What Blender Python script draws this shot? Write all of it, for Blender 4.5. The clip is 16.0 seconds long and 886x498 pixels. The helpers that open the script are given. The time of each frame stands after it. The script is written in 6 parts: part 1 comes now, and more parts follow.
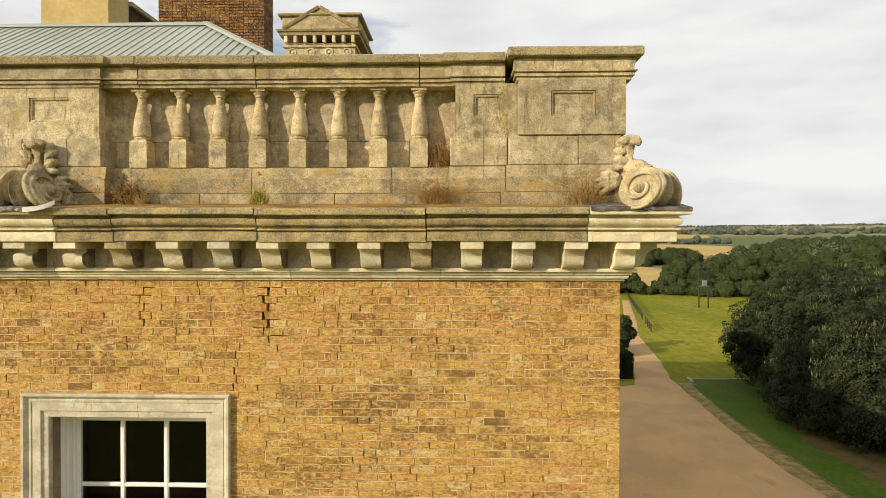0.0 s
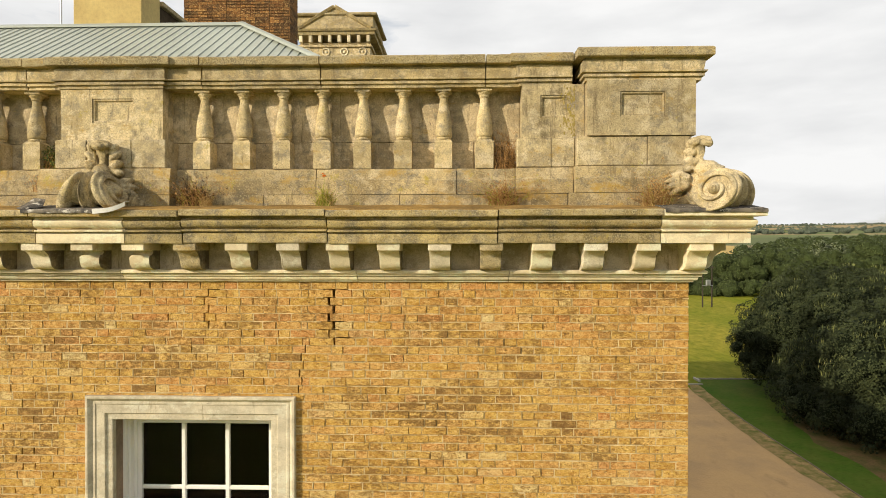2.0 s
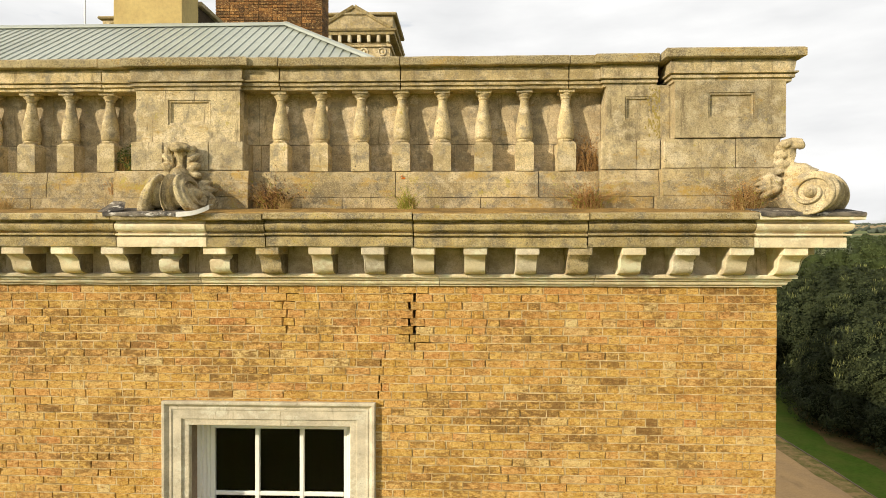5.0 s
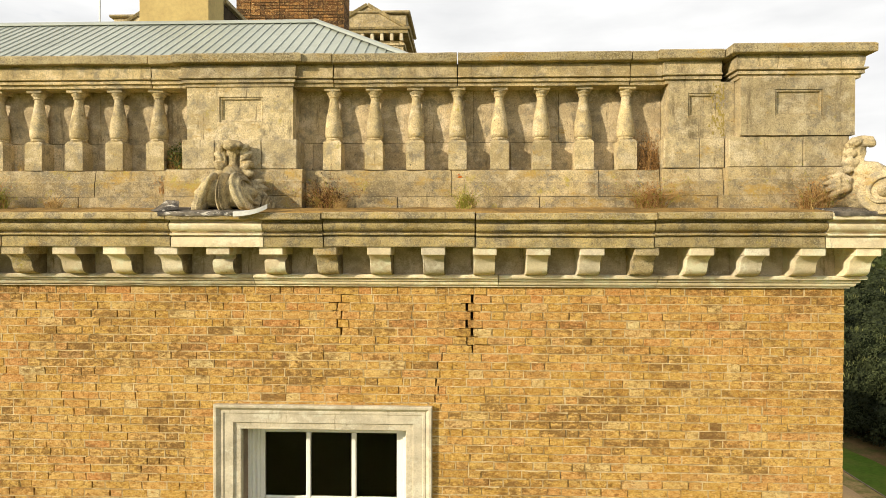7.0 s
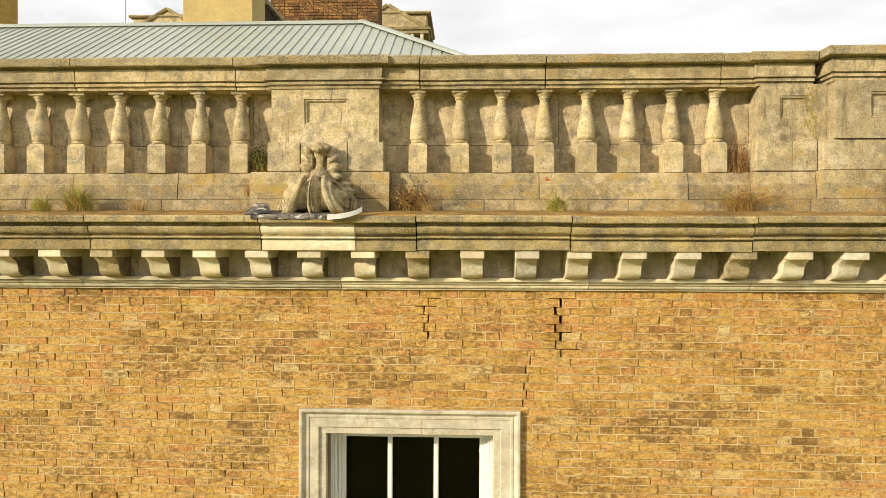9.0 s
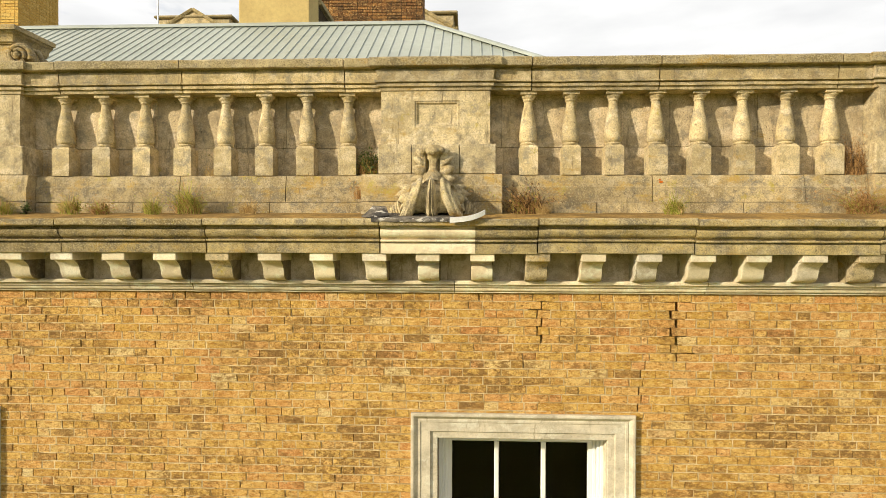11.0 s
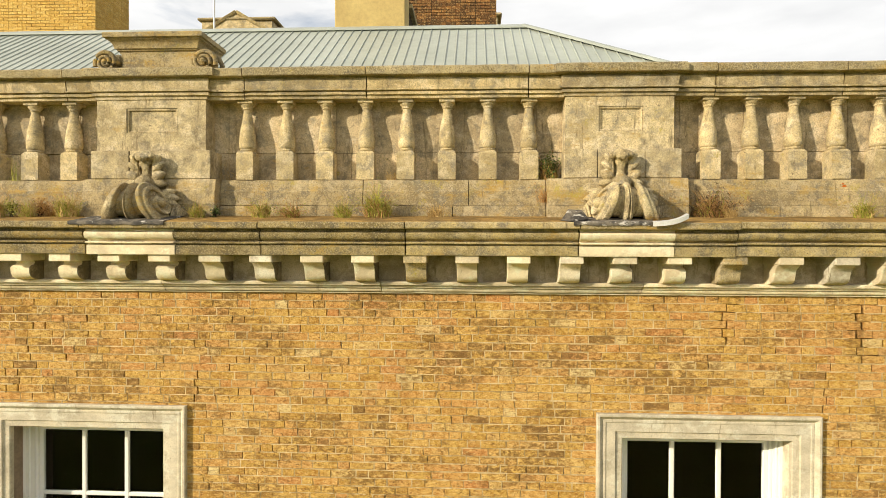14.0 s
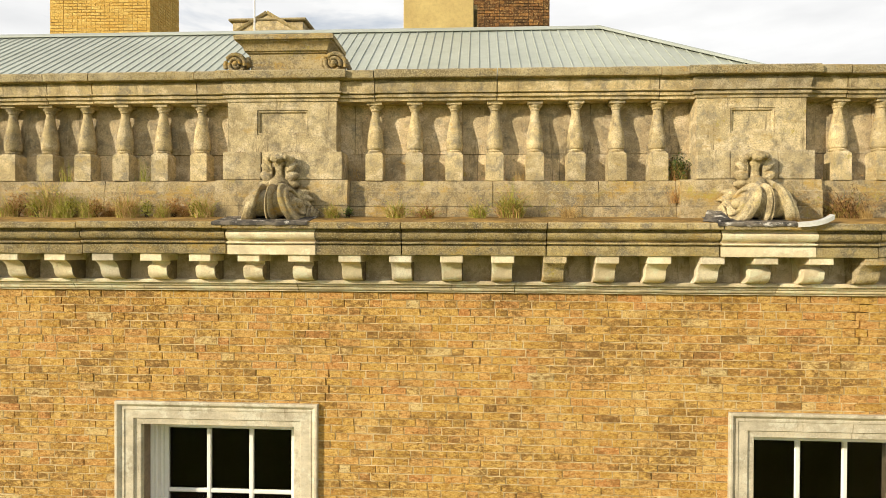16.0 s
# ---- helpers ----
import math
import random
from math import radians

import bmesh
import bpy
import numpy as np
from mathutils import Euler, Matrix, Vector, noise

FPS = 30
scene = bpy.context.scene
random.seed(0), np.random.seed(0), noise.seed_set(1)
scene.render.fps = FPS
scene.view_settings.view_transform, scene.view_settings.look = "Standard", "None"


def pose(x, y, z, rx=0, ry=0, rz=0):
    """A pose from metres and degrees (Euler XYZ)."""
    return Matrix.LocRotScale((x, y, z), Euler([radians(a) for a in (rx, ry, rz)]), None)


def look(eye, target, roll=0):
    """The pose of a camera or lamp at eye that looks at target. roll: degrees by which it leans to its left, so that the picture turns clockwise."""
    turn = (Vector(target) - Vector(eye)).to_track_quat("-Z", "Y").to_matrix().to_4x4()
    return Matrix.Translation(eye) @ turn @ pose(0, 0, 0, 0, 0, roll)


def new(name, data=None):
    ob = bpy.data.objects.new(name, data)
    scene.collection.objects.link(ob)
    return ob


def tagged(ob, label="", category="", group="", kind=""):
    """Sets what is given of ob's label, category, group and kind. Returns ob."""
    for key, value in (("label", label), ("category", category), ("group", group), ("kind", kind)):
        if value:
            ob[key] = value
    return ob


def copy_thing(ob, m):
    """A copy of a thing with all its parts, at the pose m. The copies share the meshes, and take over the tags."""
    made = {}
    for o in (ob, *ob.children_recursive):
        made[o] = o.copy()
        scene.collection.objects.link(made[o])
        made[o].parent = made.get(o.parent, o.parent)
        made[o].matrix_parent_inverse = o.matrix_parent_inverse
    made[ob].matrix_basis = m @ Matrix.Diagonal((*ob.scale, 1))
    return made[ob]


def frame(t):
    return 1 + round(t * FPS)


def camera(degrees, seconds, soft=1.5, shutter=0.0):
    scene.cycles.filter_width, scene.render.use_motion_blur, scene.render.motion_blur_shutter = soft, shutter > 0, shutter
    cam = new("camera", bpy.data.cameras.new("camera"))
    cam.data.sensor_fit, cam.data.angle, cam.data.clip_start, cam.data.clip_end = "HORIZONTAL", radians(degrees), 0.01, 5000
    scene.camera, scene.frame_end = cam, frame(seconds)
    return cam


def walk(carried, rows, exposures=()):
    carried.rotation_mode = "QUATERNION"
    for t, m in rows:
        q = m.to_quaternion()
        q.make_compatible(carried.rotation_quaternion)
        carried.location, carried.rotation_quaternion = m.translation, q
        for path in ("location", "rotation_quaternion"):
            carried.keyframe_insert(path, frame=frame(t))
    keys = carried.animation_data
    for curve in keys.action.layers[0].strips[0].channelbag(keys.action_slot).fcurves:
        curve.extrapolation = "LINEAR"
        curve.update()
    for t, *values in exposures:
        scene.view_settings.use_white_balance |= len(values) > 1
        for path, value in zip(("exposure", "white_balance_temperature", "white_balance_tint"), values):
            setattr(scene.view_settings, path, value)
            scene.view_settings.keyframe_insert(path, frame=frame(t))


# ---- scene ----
cam = camera(72.0, 16.0, soft=0.85)
# seconds, x, y, z, pitch, roll, yaw
PATH = [
    (0, 4.205, -5.691, 14.498, -0.45, 0.04, 1.70),
    (0.5, 4.042, -5.670, 14.496, -0.42, 0.03, 1.73),
    (1, 3.892, -5.670, 14.506, -0.46, 0.01, 1.74),
    (1.5, 3.737, -5.677, 14.514, -0.46, 0.03, 1.74),
    (2, 3.588, -5.681, 14.516, -0.49, 0.01, 1.77),
    (2.5, 3.452, -5.691, 14.513, -0.45, 0.02, 1.80),
    (3, 3.308, -5.694, 14.533, -0.46, 0.04, 1.80),
    (3.5, 3.184, -5.676, 14.531, -0.49, 0.02, 1.85),
    (4, 3.064, -5.660, 14.554, -0.50, 0.04, 1.92),
    (6.5, 2.478, -5.535, 14.546, -0.52, 0.10, 2.01),
    (7, 2.323, -5.514, 14.557, -0.56, 0.10, 2.07),
    (7.5, 2.170, -5.509, 14.551, -0.53, 0.11, 2.09),
    (8, 1.992, -5.515, 14.562, -0.57, 0.11, 2.15),
    (8.5, 1.782, -5.518, 14.581, -0.59, 0.12, 2.21),
    (9, 1.543, -5.496, 14.584, -0.55, 0.17, 2.23),
    (11.5, 0.284, -5.488, 14.620, -0.59, 0.15, 2.60),
    (12, 0.006, -5.517, 14.625, -0.59, 0.18, 2.65),
    (12.5, -0.243, -5.577, 14.616, -0.57, 0.18, 2.71),
    (13, -0.508, -5.630, 14.616, -0.57, 0.18, 2.78),
    (13.5, -0.788, -5.652, 14.619, -0.53, 0.19, 2.85),
    (14, -1.097, -5.654, 14.628, -0.53, 0.21, 2.92),
    (14.5, -1.401, -5.660, 14.635, -0.55, 0.23, 2.98),
    (15, -1.694, -5.698, 14.635, -0.58, 0.20, 3.09),
    (15.5, -2.003, -5.744, 14.624, -0.52, 0.23, 3.12),
    (16, -2.301, -5.772, 14.627, -0.53, 0.25, 3.20),
]
walk(cam, [(t, pose(x, y, z, 90 + pitch, 0, yaw) @ pose(0, 0, 0, 0, 0, roll)) for t, x, y, z, pitch, roll, yaw in PATH], [(0.0, 0.03), (2.0, 0.09), (4.0, 0.16), (8.0, 0.24), (16.0, 0.22)])


# ---- light ----
SUN_FROM = Vector((-1.40, -1.0, 0.62)).normalized()
world = bpy.data.worlds.new("sky")
scene.world = world
world.use_nodes = True
wn, wl = world.node_tree.nodes, world.node_tree.links
wn.clear()
w_out = wn.new("ShaderNodeOutputWorld")
w_bg = wn.new("ShaderNodeBackground")
w_sky = wn.new("ShaderNodeTexSky")
w_sky.sky_type, w_sky.sun_disc = "NISHITA", False
w_sky.sun_elevation = math.asin(SUN_FROM.z)
w_sky.sun_rotation = math.atan2(SUN_FROM.x, SUN_FROM.y)
w_sky.dust_density = 2.0
w_dim = wn.new("ShaderNodeVectorMath")
w_dim.operation = "SCALE"
w_dim.inputs["Scale"].default_value = 0.13
w_co = wn.new("ShaderNodeTexCoord")
w_map = wn.new("ShaderNodeMapping")
w_map.inputs["Scale"].default_value = (1.0, 1.0, 3.6)
w_map.inputs["Location"].default_value = (0.35, 0.1, 0.0)
w_noise = wn.new("ShaderNodeTexNoise")
w_noise.inputs["Scale"].default_value = 2.6
w_noise.inputs["Detail"].default_value = 8.0
w_noise.inputs["Roughness"].default_value = 0.55
w_noise.inputs["Distortion"].default_value = 0.4
w_ramp = wn.new("ShaderNodeValToRGB")
w_ramp.color_ramp.elements[0].position, w_ramp.color_ramp.elements[1].position = 0.24, 0.42
w_shade = wn.new("ShaderNodeTexNoise")
w_shade.inputs["Scale"].default_value = 4.0
w_shade.inputs["Detail"].default_value = 6.0
w_cloud = wn.new("ShaderNodeValToRGB")
w_cloud.color_ramp.elements[0].position, w_cloud.color_ramp.elements[1].position = 0.3, 0.62
w_cloud.color_ramp.elements[0].color = (0.70, 0.705, 0.71, 1)
w_cloud.color_ramp.elements[1].color = (0.89, 0.888, 0.88, 1)
w_mix = wn.new("ShaderNodeMix")
w_mix.data_type = "RGBA"
wl.new(w_co.outputs["Generated"], w_map.inputs["Vector"])
wl.new(w_map.outputs["Vector"], w_noise.inputs["Vector"])
wl.new(w_map.outputs["Vector"], w_shade.inputs["Vector"])
# broken cloud that closes up towards the horizon
w_sep = wn.new("ShaderNodeSeparateXYZ")
w_thin = wn.new("ShaderNodeMath")
w_thin.operation = "MULTIPLY_ADD"
w_thin.inputs[1].default_value = -0.06
wl.new(w_co.outputs["Generated"], w_sep.inputs["Vector"])
wl.new(w_sep.outputs["Z"], w_thin.inputs[0])
wl.new(w_noise.outputs["Fac"], w_thin.inputs[2])
wl.new(w_thin.outputs["Value"], w_ramp.inputs["Fac"])
wl.new(w_shade.outputs["Fac"], w_cloud.inputs["Fac"])
wl.new(w_sky.outputs["Color"], w_dim.inputs[0])
wl.new(w_ramp.outputs["Color"], w_mix.inputs["Factor"])
wl.new(w_dim.outputs["Vector"], w_mix.inputs["A"])
wl.new(w_cloud.outputs["Color"], w_mix.inputs["B"])
wl.new(w_mix.outputs["Result"], w_bg.inputs["Color"])
w_bg.inputs["Strength"].default_value = 1.0
wl.new(w_bg.outputs["Background"], w_out.inputs["Surface"])

sun_data = bpy.data.lights.new("sun", "SUN")
sun_data.energy, sun_data.angle, sun_data.color = 5.0, radians(0.6), (1.0, 0.87, 0.65)
sun = new("sun", sun_data)
sun.matrix_world = look(SUN_FROM * 60, (0, 0, 0))


# ---- mesh helpers ----
class Shape:
    """Vertices and faces of one mesh in the making."""

    def __init__(self):
        self.v, self.f, self.m = [], [], []

    def add(self, verts, faces, mat=0):
        n = len(self.v)
        self.v += [tuple(p) for p in verts]
        self.f += [tuple(n + i for i in f) for f in faces]
        self.m += [mat] * len(faces)
        return self

    def box(self, x0, x1, y0, y1, z0, z1, c=0.0, mat=0):
        if c <= 0:
            v = [(x, y, z) for x in (x0, x1) for y in (y0, y1) for z in (z0, z1)]
            f = [(0, 1, 3, 2), (4, 6, 7, 5), (0, 4, 5, 1), (2, 3, 7, 6), (0, 2, 6, 4), (1, 5, 7, 3)]
            return self.add(v, f, mat)
        v, f = [], []
        lo, hi = (x0, y0, z0), (x1, y1, z1)
        index = {}
        for sx in (0, 1):
            for sy in (0, 1):
                for sz in (0, 1):
                    s = (sx, sy, sz)
                    for axis in range(3):
                        p = []
                        for k in range(3):
                            edge = hi[k] if s[k] else lo[k]
                            p.append(edge if k == axis else edge + (-c if s[k] else c))
                        index[s + (axis,)] = len(v)
                        v.append(p)
        for axis in range(3):
            a, b = [k for k in range(3) if k != axis]
            for side in (0, 1):
                loop = []
                for ia, ib in ((0, 0), (1, 0), (1, 1), (0, 1)):
                    s = [0, 0, 0]
                    s[axis], s[a], s[b] = side, ia, ib
                    loop.append(index[tuple(s) + (axis,)])
                flip = (axis == 1) != (side == 0)
                f.append(tuple(reversed(loop)) if flip else tuple(loop))
            for ia in (0, 1):
                for ib in (0, 1):
                    s0, s1 = [0, 0, 0], [0, 0, 0]
                    s0[a] = s1[a] = ia
                    s0[b] = s1[b] = ib
                    s0[axis], s1[axis] = 0, 1
                    s0, s1 = tuple(s0), tuple(s1)
                    f.append((index[s0 + (a,)], index[s0 + (b,)], index[s1 + (b,)], index[s1 + (a,)]))
        for s in [(i, j, k) for i in (0, 1) for j in (0, 1) for k in (0, 1)]:
            f.append(tuple(index[s + (k,)] for k in range(3)))
        return self.add(v, f, mat)

    def rings(self, rings, caps=True, closed=True, mat=0):
        n = len(rings[0])
        v = [p for r in rings for p in r]
        f = []
        for i in range(len(rings) - 1):
            for j in range(n if closed else n - 1):
                a, b = i * n + j, i * n + (j + 1) % n
                f.append((a, b, b + n, a + n))
        if caps:
            f.append(tuple(reversed(range(n))))
            f.append(tuple(range((len(rings) - 1) * n, len(rings) * n)))
        return self.add(v, f, mat)

    def lathe(self, profile, cx, cy, n=20, mat=0):
        rings = [[(cx + r * math.cos(2 * math.pi * k / n), cy + r * math.sin(2 * math.pi * k / n), z) for k in range(n)] for r, z in profile]
        return self.rings(rings, True, True, mat)

    def tube(self, points, radii, n=8, mat=0):
        rings = []
        pts = [Vector(p) for p in points]
        for i, p in enumerate(pts):
            d = (pts[min(i + 1, len(pts) - 1)] - pts[max(i - 1, 0)]).normalized()
            side = d.cross(Vector((0.3, 0.1, 1)) if abs(d.z) < 0.9 else Vector((1, 0, 0))).normalized()
            up = side.cross(d)
            r = radii[i] if isinstance(radii, (list, tuple)) else radii
            rings.append([tuple(p + (side * math.cos(a) + up * math.sin(a)) * r) for a in [2 * math.pi * k / n for k in range(n)]])
        return self.rings(rings, True, True, mat)

    def blob(self, centre, radii, turn=None, n=10, m=7, rough=0.0, mat=0, seed=0):
        rings = []
        turn = turn or Matrix.Identity(3)
        for i in range(m + 1):
            a = math.pi * (0.02 + 0.96 * i / m)
            ring = []
            for k in range(n):
                b = 2 * math.pi * k / n
                d = Vector((math.sin(a) * math.cos(b), math.sin(a) * math.sin(b), math.cos(a)))
                s = 1 + rough * noise.noise(d * 2.3 + Vector((seed * 3.1, 0, 0)))
                ring.append(tuple(Vector(centre) + turn @ Vector((d.x * radii[0] * s, d.y * radii[1] * s, d.z * radii[2] * s))))
            rings.append(ring)
        return self.rings(rings, True, True, mat)

    def mesh(self, name, materials, angle=None):
        me = bpy.data.meshes.new(name)
        me.from_pydata(self.v, [], self.f)
        for mt in materials:
            me.materials.append(mt)
        if len(materials) > 1:
            me.polygons.foreach_set("material_index", self.m)
        bm = bmesh.new()
        bm.from_mesh(me)
        bmesh.ops.recalc_face_normals(bm, faces=bm.faces)
        bm.to_mesh(me)
        bm.free()
        if angle:
            me.polygons.foreach_set("use_smooth", [True] * len(me.polygons))
            me.set_sharp_from_angle(angle=radians(angle))
        me.update()
        return me


def part(name, shape, material, parent=None, label="", angle=None, loc=None):
    """Links a shape, or a ready mesh, as one object under a thing or a part."""
    mats = material if isinstance(material, (list, tuple)) else [material]
    me = shape.mesh(name, mats, angle) if isinstance(shape, Shape) else shape
    ob = new(name, me)
    if parent is not None:
        ob.parent = parent
        ob.matrix_parent_inverse = parent.matrix_basis.inverted()
    if loc is not None:
        ob.matrix_basis = Matrix.Translation(loc) if not isinstance(loc, Matrix) else loc
    if label:
        ob["label"] = label
    return ob


def thing(name, label, category, group="", kind="", at=(0, 0, 0)):
    ob = new(name)
    ob.empty_display_size = 0.1
    ob.matrix_basis = Matrix.Translation(at)
    return tagged(ob, label, category, group, kind)


def moulding(shape, profile, back, x0, x1, step=0.05, rough=0.002, seed=0):
    """A run of moulding along x: profile of (y, z) from bottom to top, closed at y = back."""
    n = max(2, int((x1 - x0) / step) + 1)
    rings = []
    for i in range(n):
        x = x0 + (x1 - x0) * i / (n - 1)
        ring = []
        for y, z in profile:
            w = noise.noise(Vector((x * 9, y * 25 + seed, z * 25))) * rough + min(0, noise.noise(Vector((x * 3.1 + seed * 7.7, 5.0, z * 9))) + 0.45) * rough * 2.5
            ring.append((x, y - w, z + 0.6 * noise.noise(Vector((x * 6, seed + 3.3, z * 14))) * rough))
        ring += [(x, back, profile[-1][1]), (x, back, profile[0][1])]
        rings.append(ring)
    return shape.rings(rings)


def around(shape, profile, xl, xr, back, face, left=True, right=True, side=1.0, step=0.08, rough=0.0015, seed=0):
    """A moulding round the front and the sides of a block: profile of (out, z) from bottom to top."""
    def worn(x, o, z):
        return noise.noise(Vector((x * 8, o * 30 + seed, z * 22))) * rough + min(0, noise.noise(Vector((x * 2.7 + seed * 3.3, 4.0, z * 9))) + 0.45) * rough * 2.5

    a, b = (side if left else 0), (side if right else 0)
    rings = [[(xl - o * a, back, z) for o, z in profile], [(xl - o * a, face - o, z) for o, z in profile]]
    n = max(1, int((xr - xl) / step))
    for i in range(1, n):
        x = xl + (xr - xl) * i / n
        rings.append([(x, face - o - worn(x, o, z), z) for o, z in profile])
    rings += [[(xr + o * b, face - o, z) for o, z in profile], [(xr + o * b, back, z) for o, z in profile]]
    k, n0 = len(profile), len(shape.v)
    shape.rings(rings, False, False)
    for j in (0, k - 1):
        shape.f.append(tuple(n0 + i * k + j for i in range(len(rings))))
        shape.m.append(0)
    shape.f.append(tuple(n0 + j for j in range(k)) + tuple(n0 + (len(rings) - 1) * k + j for j in reversed(range(k))))
    shape.m.append(0)
    return shape


def paint(shape, z, mat=1):
    """Gives the faces that lie above z the second material."""
    for i, f in enumerate(shape.f):
        if sum(shape.v[k][2] for k in f) / len(f) > z:
            shape.m[i] = mat
    return shape


# ---- materials ----
def nodes_of(name):
    mat = bpy.data.materials.new(name)
    mat.use_nodes = True
    nt = mat.node_tree
    return mat, nt.nodes, nt.links, nt.nodes["Principled BSDF"]


def mixer(nodes, links, fac, a, b, blend="MIX"):
    mix = nodes.new("ShaderNodeMix")
    mix.data_type, mix.blend_type = "RGBA", blend
    for socket, value in (("Factor", fac), ("A", a), ("B", b)):
        if isinstance(value, (int, float)):
            mix.inputs[socket].default_value = value
        elif isinstance(value, tuple):
            mix.inputs[socket].default_value = (*value, 1)
        else:
            links.new(value, mix.inputs[socket])
    return mix.outputs["Result"]


def noise_mask(nodes, links, scale, lo, hi, detail=6.0, rough=0.6, squash=(1, 1, 1), shift=(0, 0, 0)):
    geo = nodes.new("ShaderNodeNewGeometry")
    mapping = nodes.new("ShaderNodeMapping")
    mapping.inputs["Scale"].default_value = squash
    mapping.inputs["Location"].default_value = shift
    links.new(geo.outputs["Position"], mapping.inputs["Vector"])
    tex = nodes.new("ShaderNodeTexNoise")
    tex.inputs["Scale"].default_value, tex.inputs["Detail"].default_value, tex.inputs["Roughness"].default_value = scale, detail, rough
    links.new(mapping.outputs["Vector"], tex.inputs["Vector"])
    ramp = nodes.new("ShaderNodeMapRange")
    ramp.interpolation_type = "SMOOTHSTEP"
    ramp.inputs["From Min"].default_value, ramp.inputs["From Max"].default_value = lo, hi
    links.new(tex.outputs["Fac"], ramp.inputs["Value"])
    return ramp.outputs["Result"], tex.outputs["Fac"]


def bump(nodes, links, bsdf, height, strength, distance):
    b = nodes.new("ShaderNodeBump")
    b.inputs["Strength"].default_value, b.inputs["Distance"].default_value = strength, distance
    links.new(height, b.inputs["Height"])
    links.new(b.outputs["Normal"], bsdf.inputs["Normal"])


def stone(name, light, dark, lichen=0.0, grime=0.3, orange=0.0, rough=0.9, speck=0.65):
    """Weathered limestone: light and dark beds, grey lichen, sooty stains, orange growth."""
    mat, nodes, links, bsdf = nodes_of(name)
    m1, _ = noise_mask(nodes, links, 2.4, 0.40, 0.62, 9, 0.7, (1, 1, 1.3))
    light, dark = tuple(min(0.74, c * 1.12) for c in light), tuple(c * 0.93 for c in dark)
    col = mixer(nodes, links, m1, light, dark)
    mid = tuple(0.5 * (a + b) for a, b in zip(light, dark))
    grey = sum(mid) / 3
    m0, _ = noise_mask(nodes, links, 7.0, 0.47, 0.62, 12, 0.74, (1, 1, 1), (2, 5, 1))
    patch = nodes.new("ShaderNodeMath")
    patch.operation = "MULTIPLY"
    patch.inputs[1].default_value = 1.0 if speck > 0.4 else 0.3
    links.new(m0, patch.inputs[0])
    col = mixer(nodes, links, patch.outputs["Value"], col, (grey * 0.72, grey * 0.62, grey * 0.43))
    mw, _ = noise_mask(nodes, links, 5.2, 0.50, 0.60, 12, 0.72, (1, 1, 1.2), (7, 3, 4))
    worn = nodes.new("ShaderNodeMath")
    worn.operation = "MULTIPLY"
    worn.inputs[1].default_value = 0.7
    links.new(mw, worn.inputs[0])
    col = mixer(nodes, links, worn.outputs["Value"], col, tuple(min(0.74, 0.75 * c * 1.18 + 0.25 * sum(light) / 3 * 1.15) for c in light))
    m2, raw = noise_mask(nodes, links, 85, 0.45, 0.64, 6, 0.75)
    fleck = nodes.new("ShaderNodeMath")
    fleck.operation = "MULTIPLY"
    fleck.inputs[1].default_value = speck
    links.new(m2, fleck.inputs[0])
    col = mixer(nodes, links, fleck.outputs["Value"], col, tuple(c * 0.52 for c in dark))
    m3, _ = noise_mask(nodes, links, 58, 0.54, 0.66, 6, 0.7, (1, 1, 1), (8, 8, 1))
    pale = nodes.new("ShaderNodeMath")
    pale.operation = "MULTIPLY"
    pale.inputs[1].default_value = 0.7 * speck
    links.new(m3, pale.inputs[0])
    col = mixer(nodes, links, pale.outputs["Value"], col, tuple(min(0.8, c * 1.25) for c in light))
    info = nodes.new("ShaderNodeObjectInfo")
    tone = nodes.new("ShaderNodeMapRange")
    tone.inputs["To Min"].default_value, tone.inputs["To Max"].default_value = 0.82, 1.16
    links.new(info.outputs["Random"], tone.inputs["Value"])
    scale = nodes.new("ShaderNodeVectorMath")
    scale.operation = "SCALE"
    links.new(col, scale.inputs[0])
    links.new(tone.outputs["Result"], scale.inputs["Scale"])
    col = scale.outputs["Vector"]
    pit, _ = noise_mask(nodes, links, 27, 0.655, 0.70, 5, 0.65, (1, 1, 1), (4, 9, 6))
    hole = nodes.new("ShaderNodeMath")
    hole.operation = "MULTIPLY"
    hole.inputs[1].default_value = min(0.9, speck * 1.3)
    links.new(pit, hole.inputs[0])
    col = mixer(nodes, links, hole.outputs["Value"], col, (0.07, 0.05, 0.028))
    if orange:
        mo, _ = noise_mask(nodes, links, 2.6, 0.62 - 0.22 * orange, 0.74 - 0.18 * orange, 11, 0.75, (1, 1, 2.4), (3, 1, 7))
        col = mixer(nodes, links, mo, col, (0.40, 0.255, 0.06))
        my, _ = noise_mask(nodes, links, 5.5, 0.62 - 0.12 * orange, 0.70 - 0.10 * orange, 12, 0.8, (1, 1, 1), (6, 2, 3))
        col = mixer(nodes, links, my, col, (0.38, 0.30, 0.055))
    if grime:
        mg, _ = noise_mask(nodes, links, 2.6, 0.62 - 0.2 * grime, 0.78 - 0.16 * grime, 12, 0.78, (1, 1, 0.7), (0, 4, 2))
        col = mixer(nodes, links, mg, col, (0.155, 0.12, 0.062))
        ms, _ = noise_mask(nodes, links, 9.0, 0.62 - 0.16 * grime, 0.76 - 0.14 * grime, 9, 0.72, (1.6, 1, 0.22), (5, 4, 7))
        col = mixer(nodes, links, ms, col, (0.17, 0.13, 0.07))
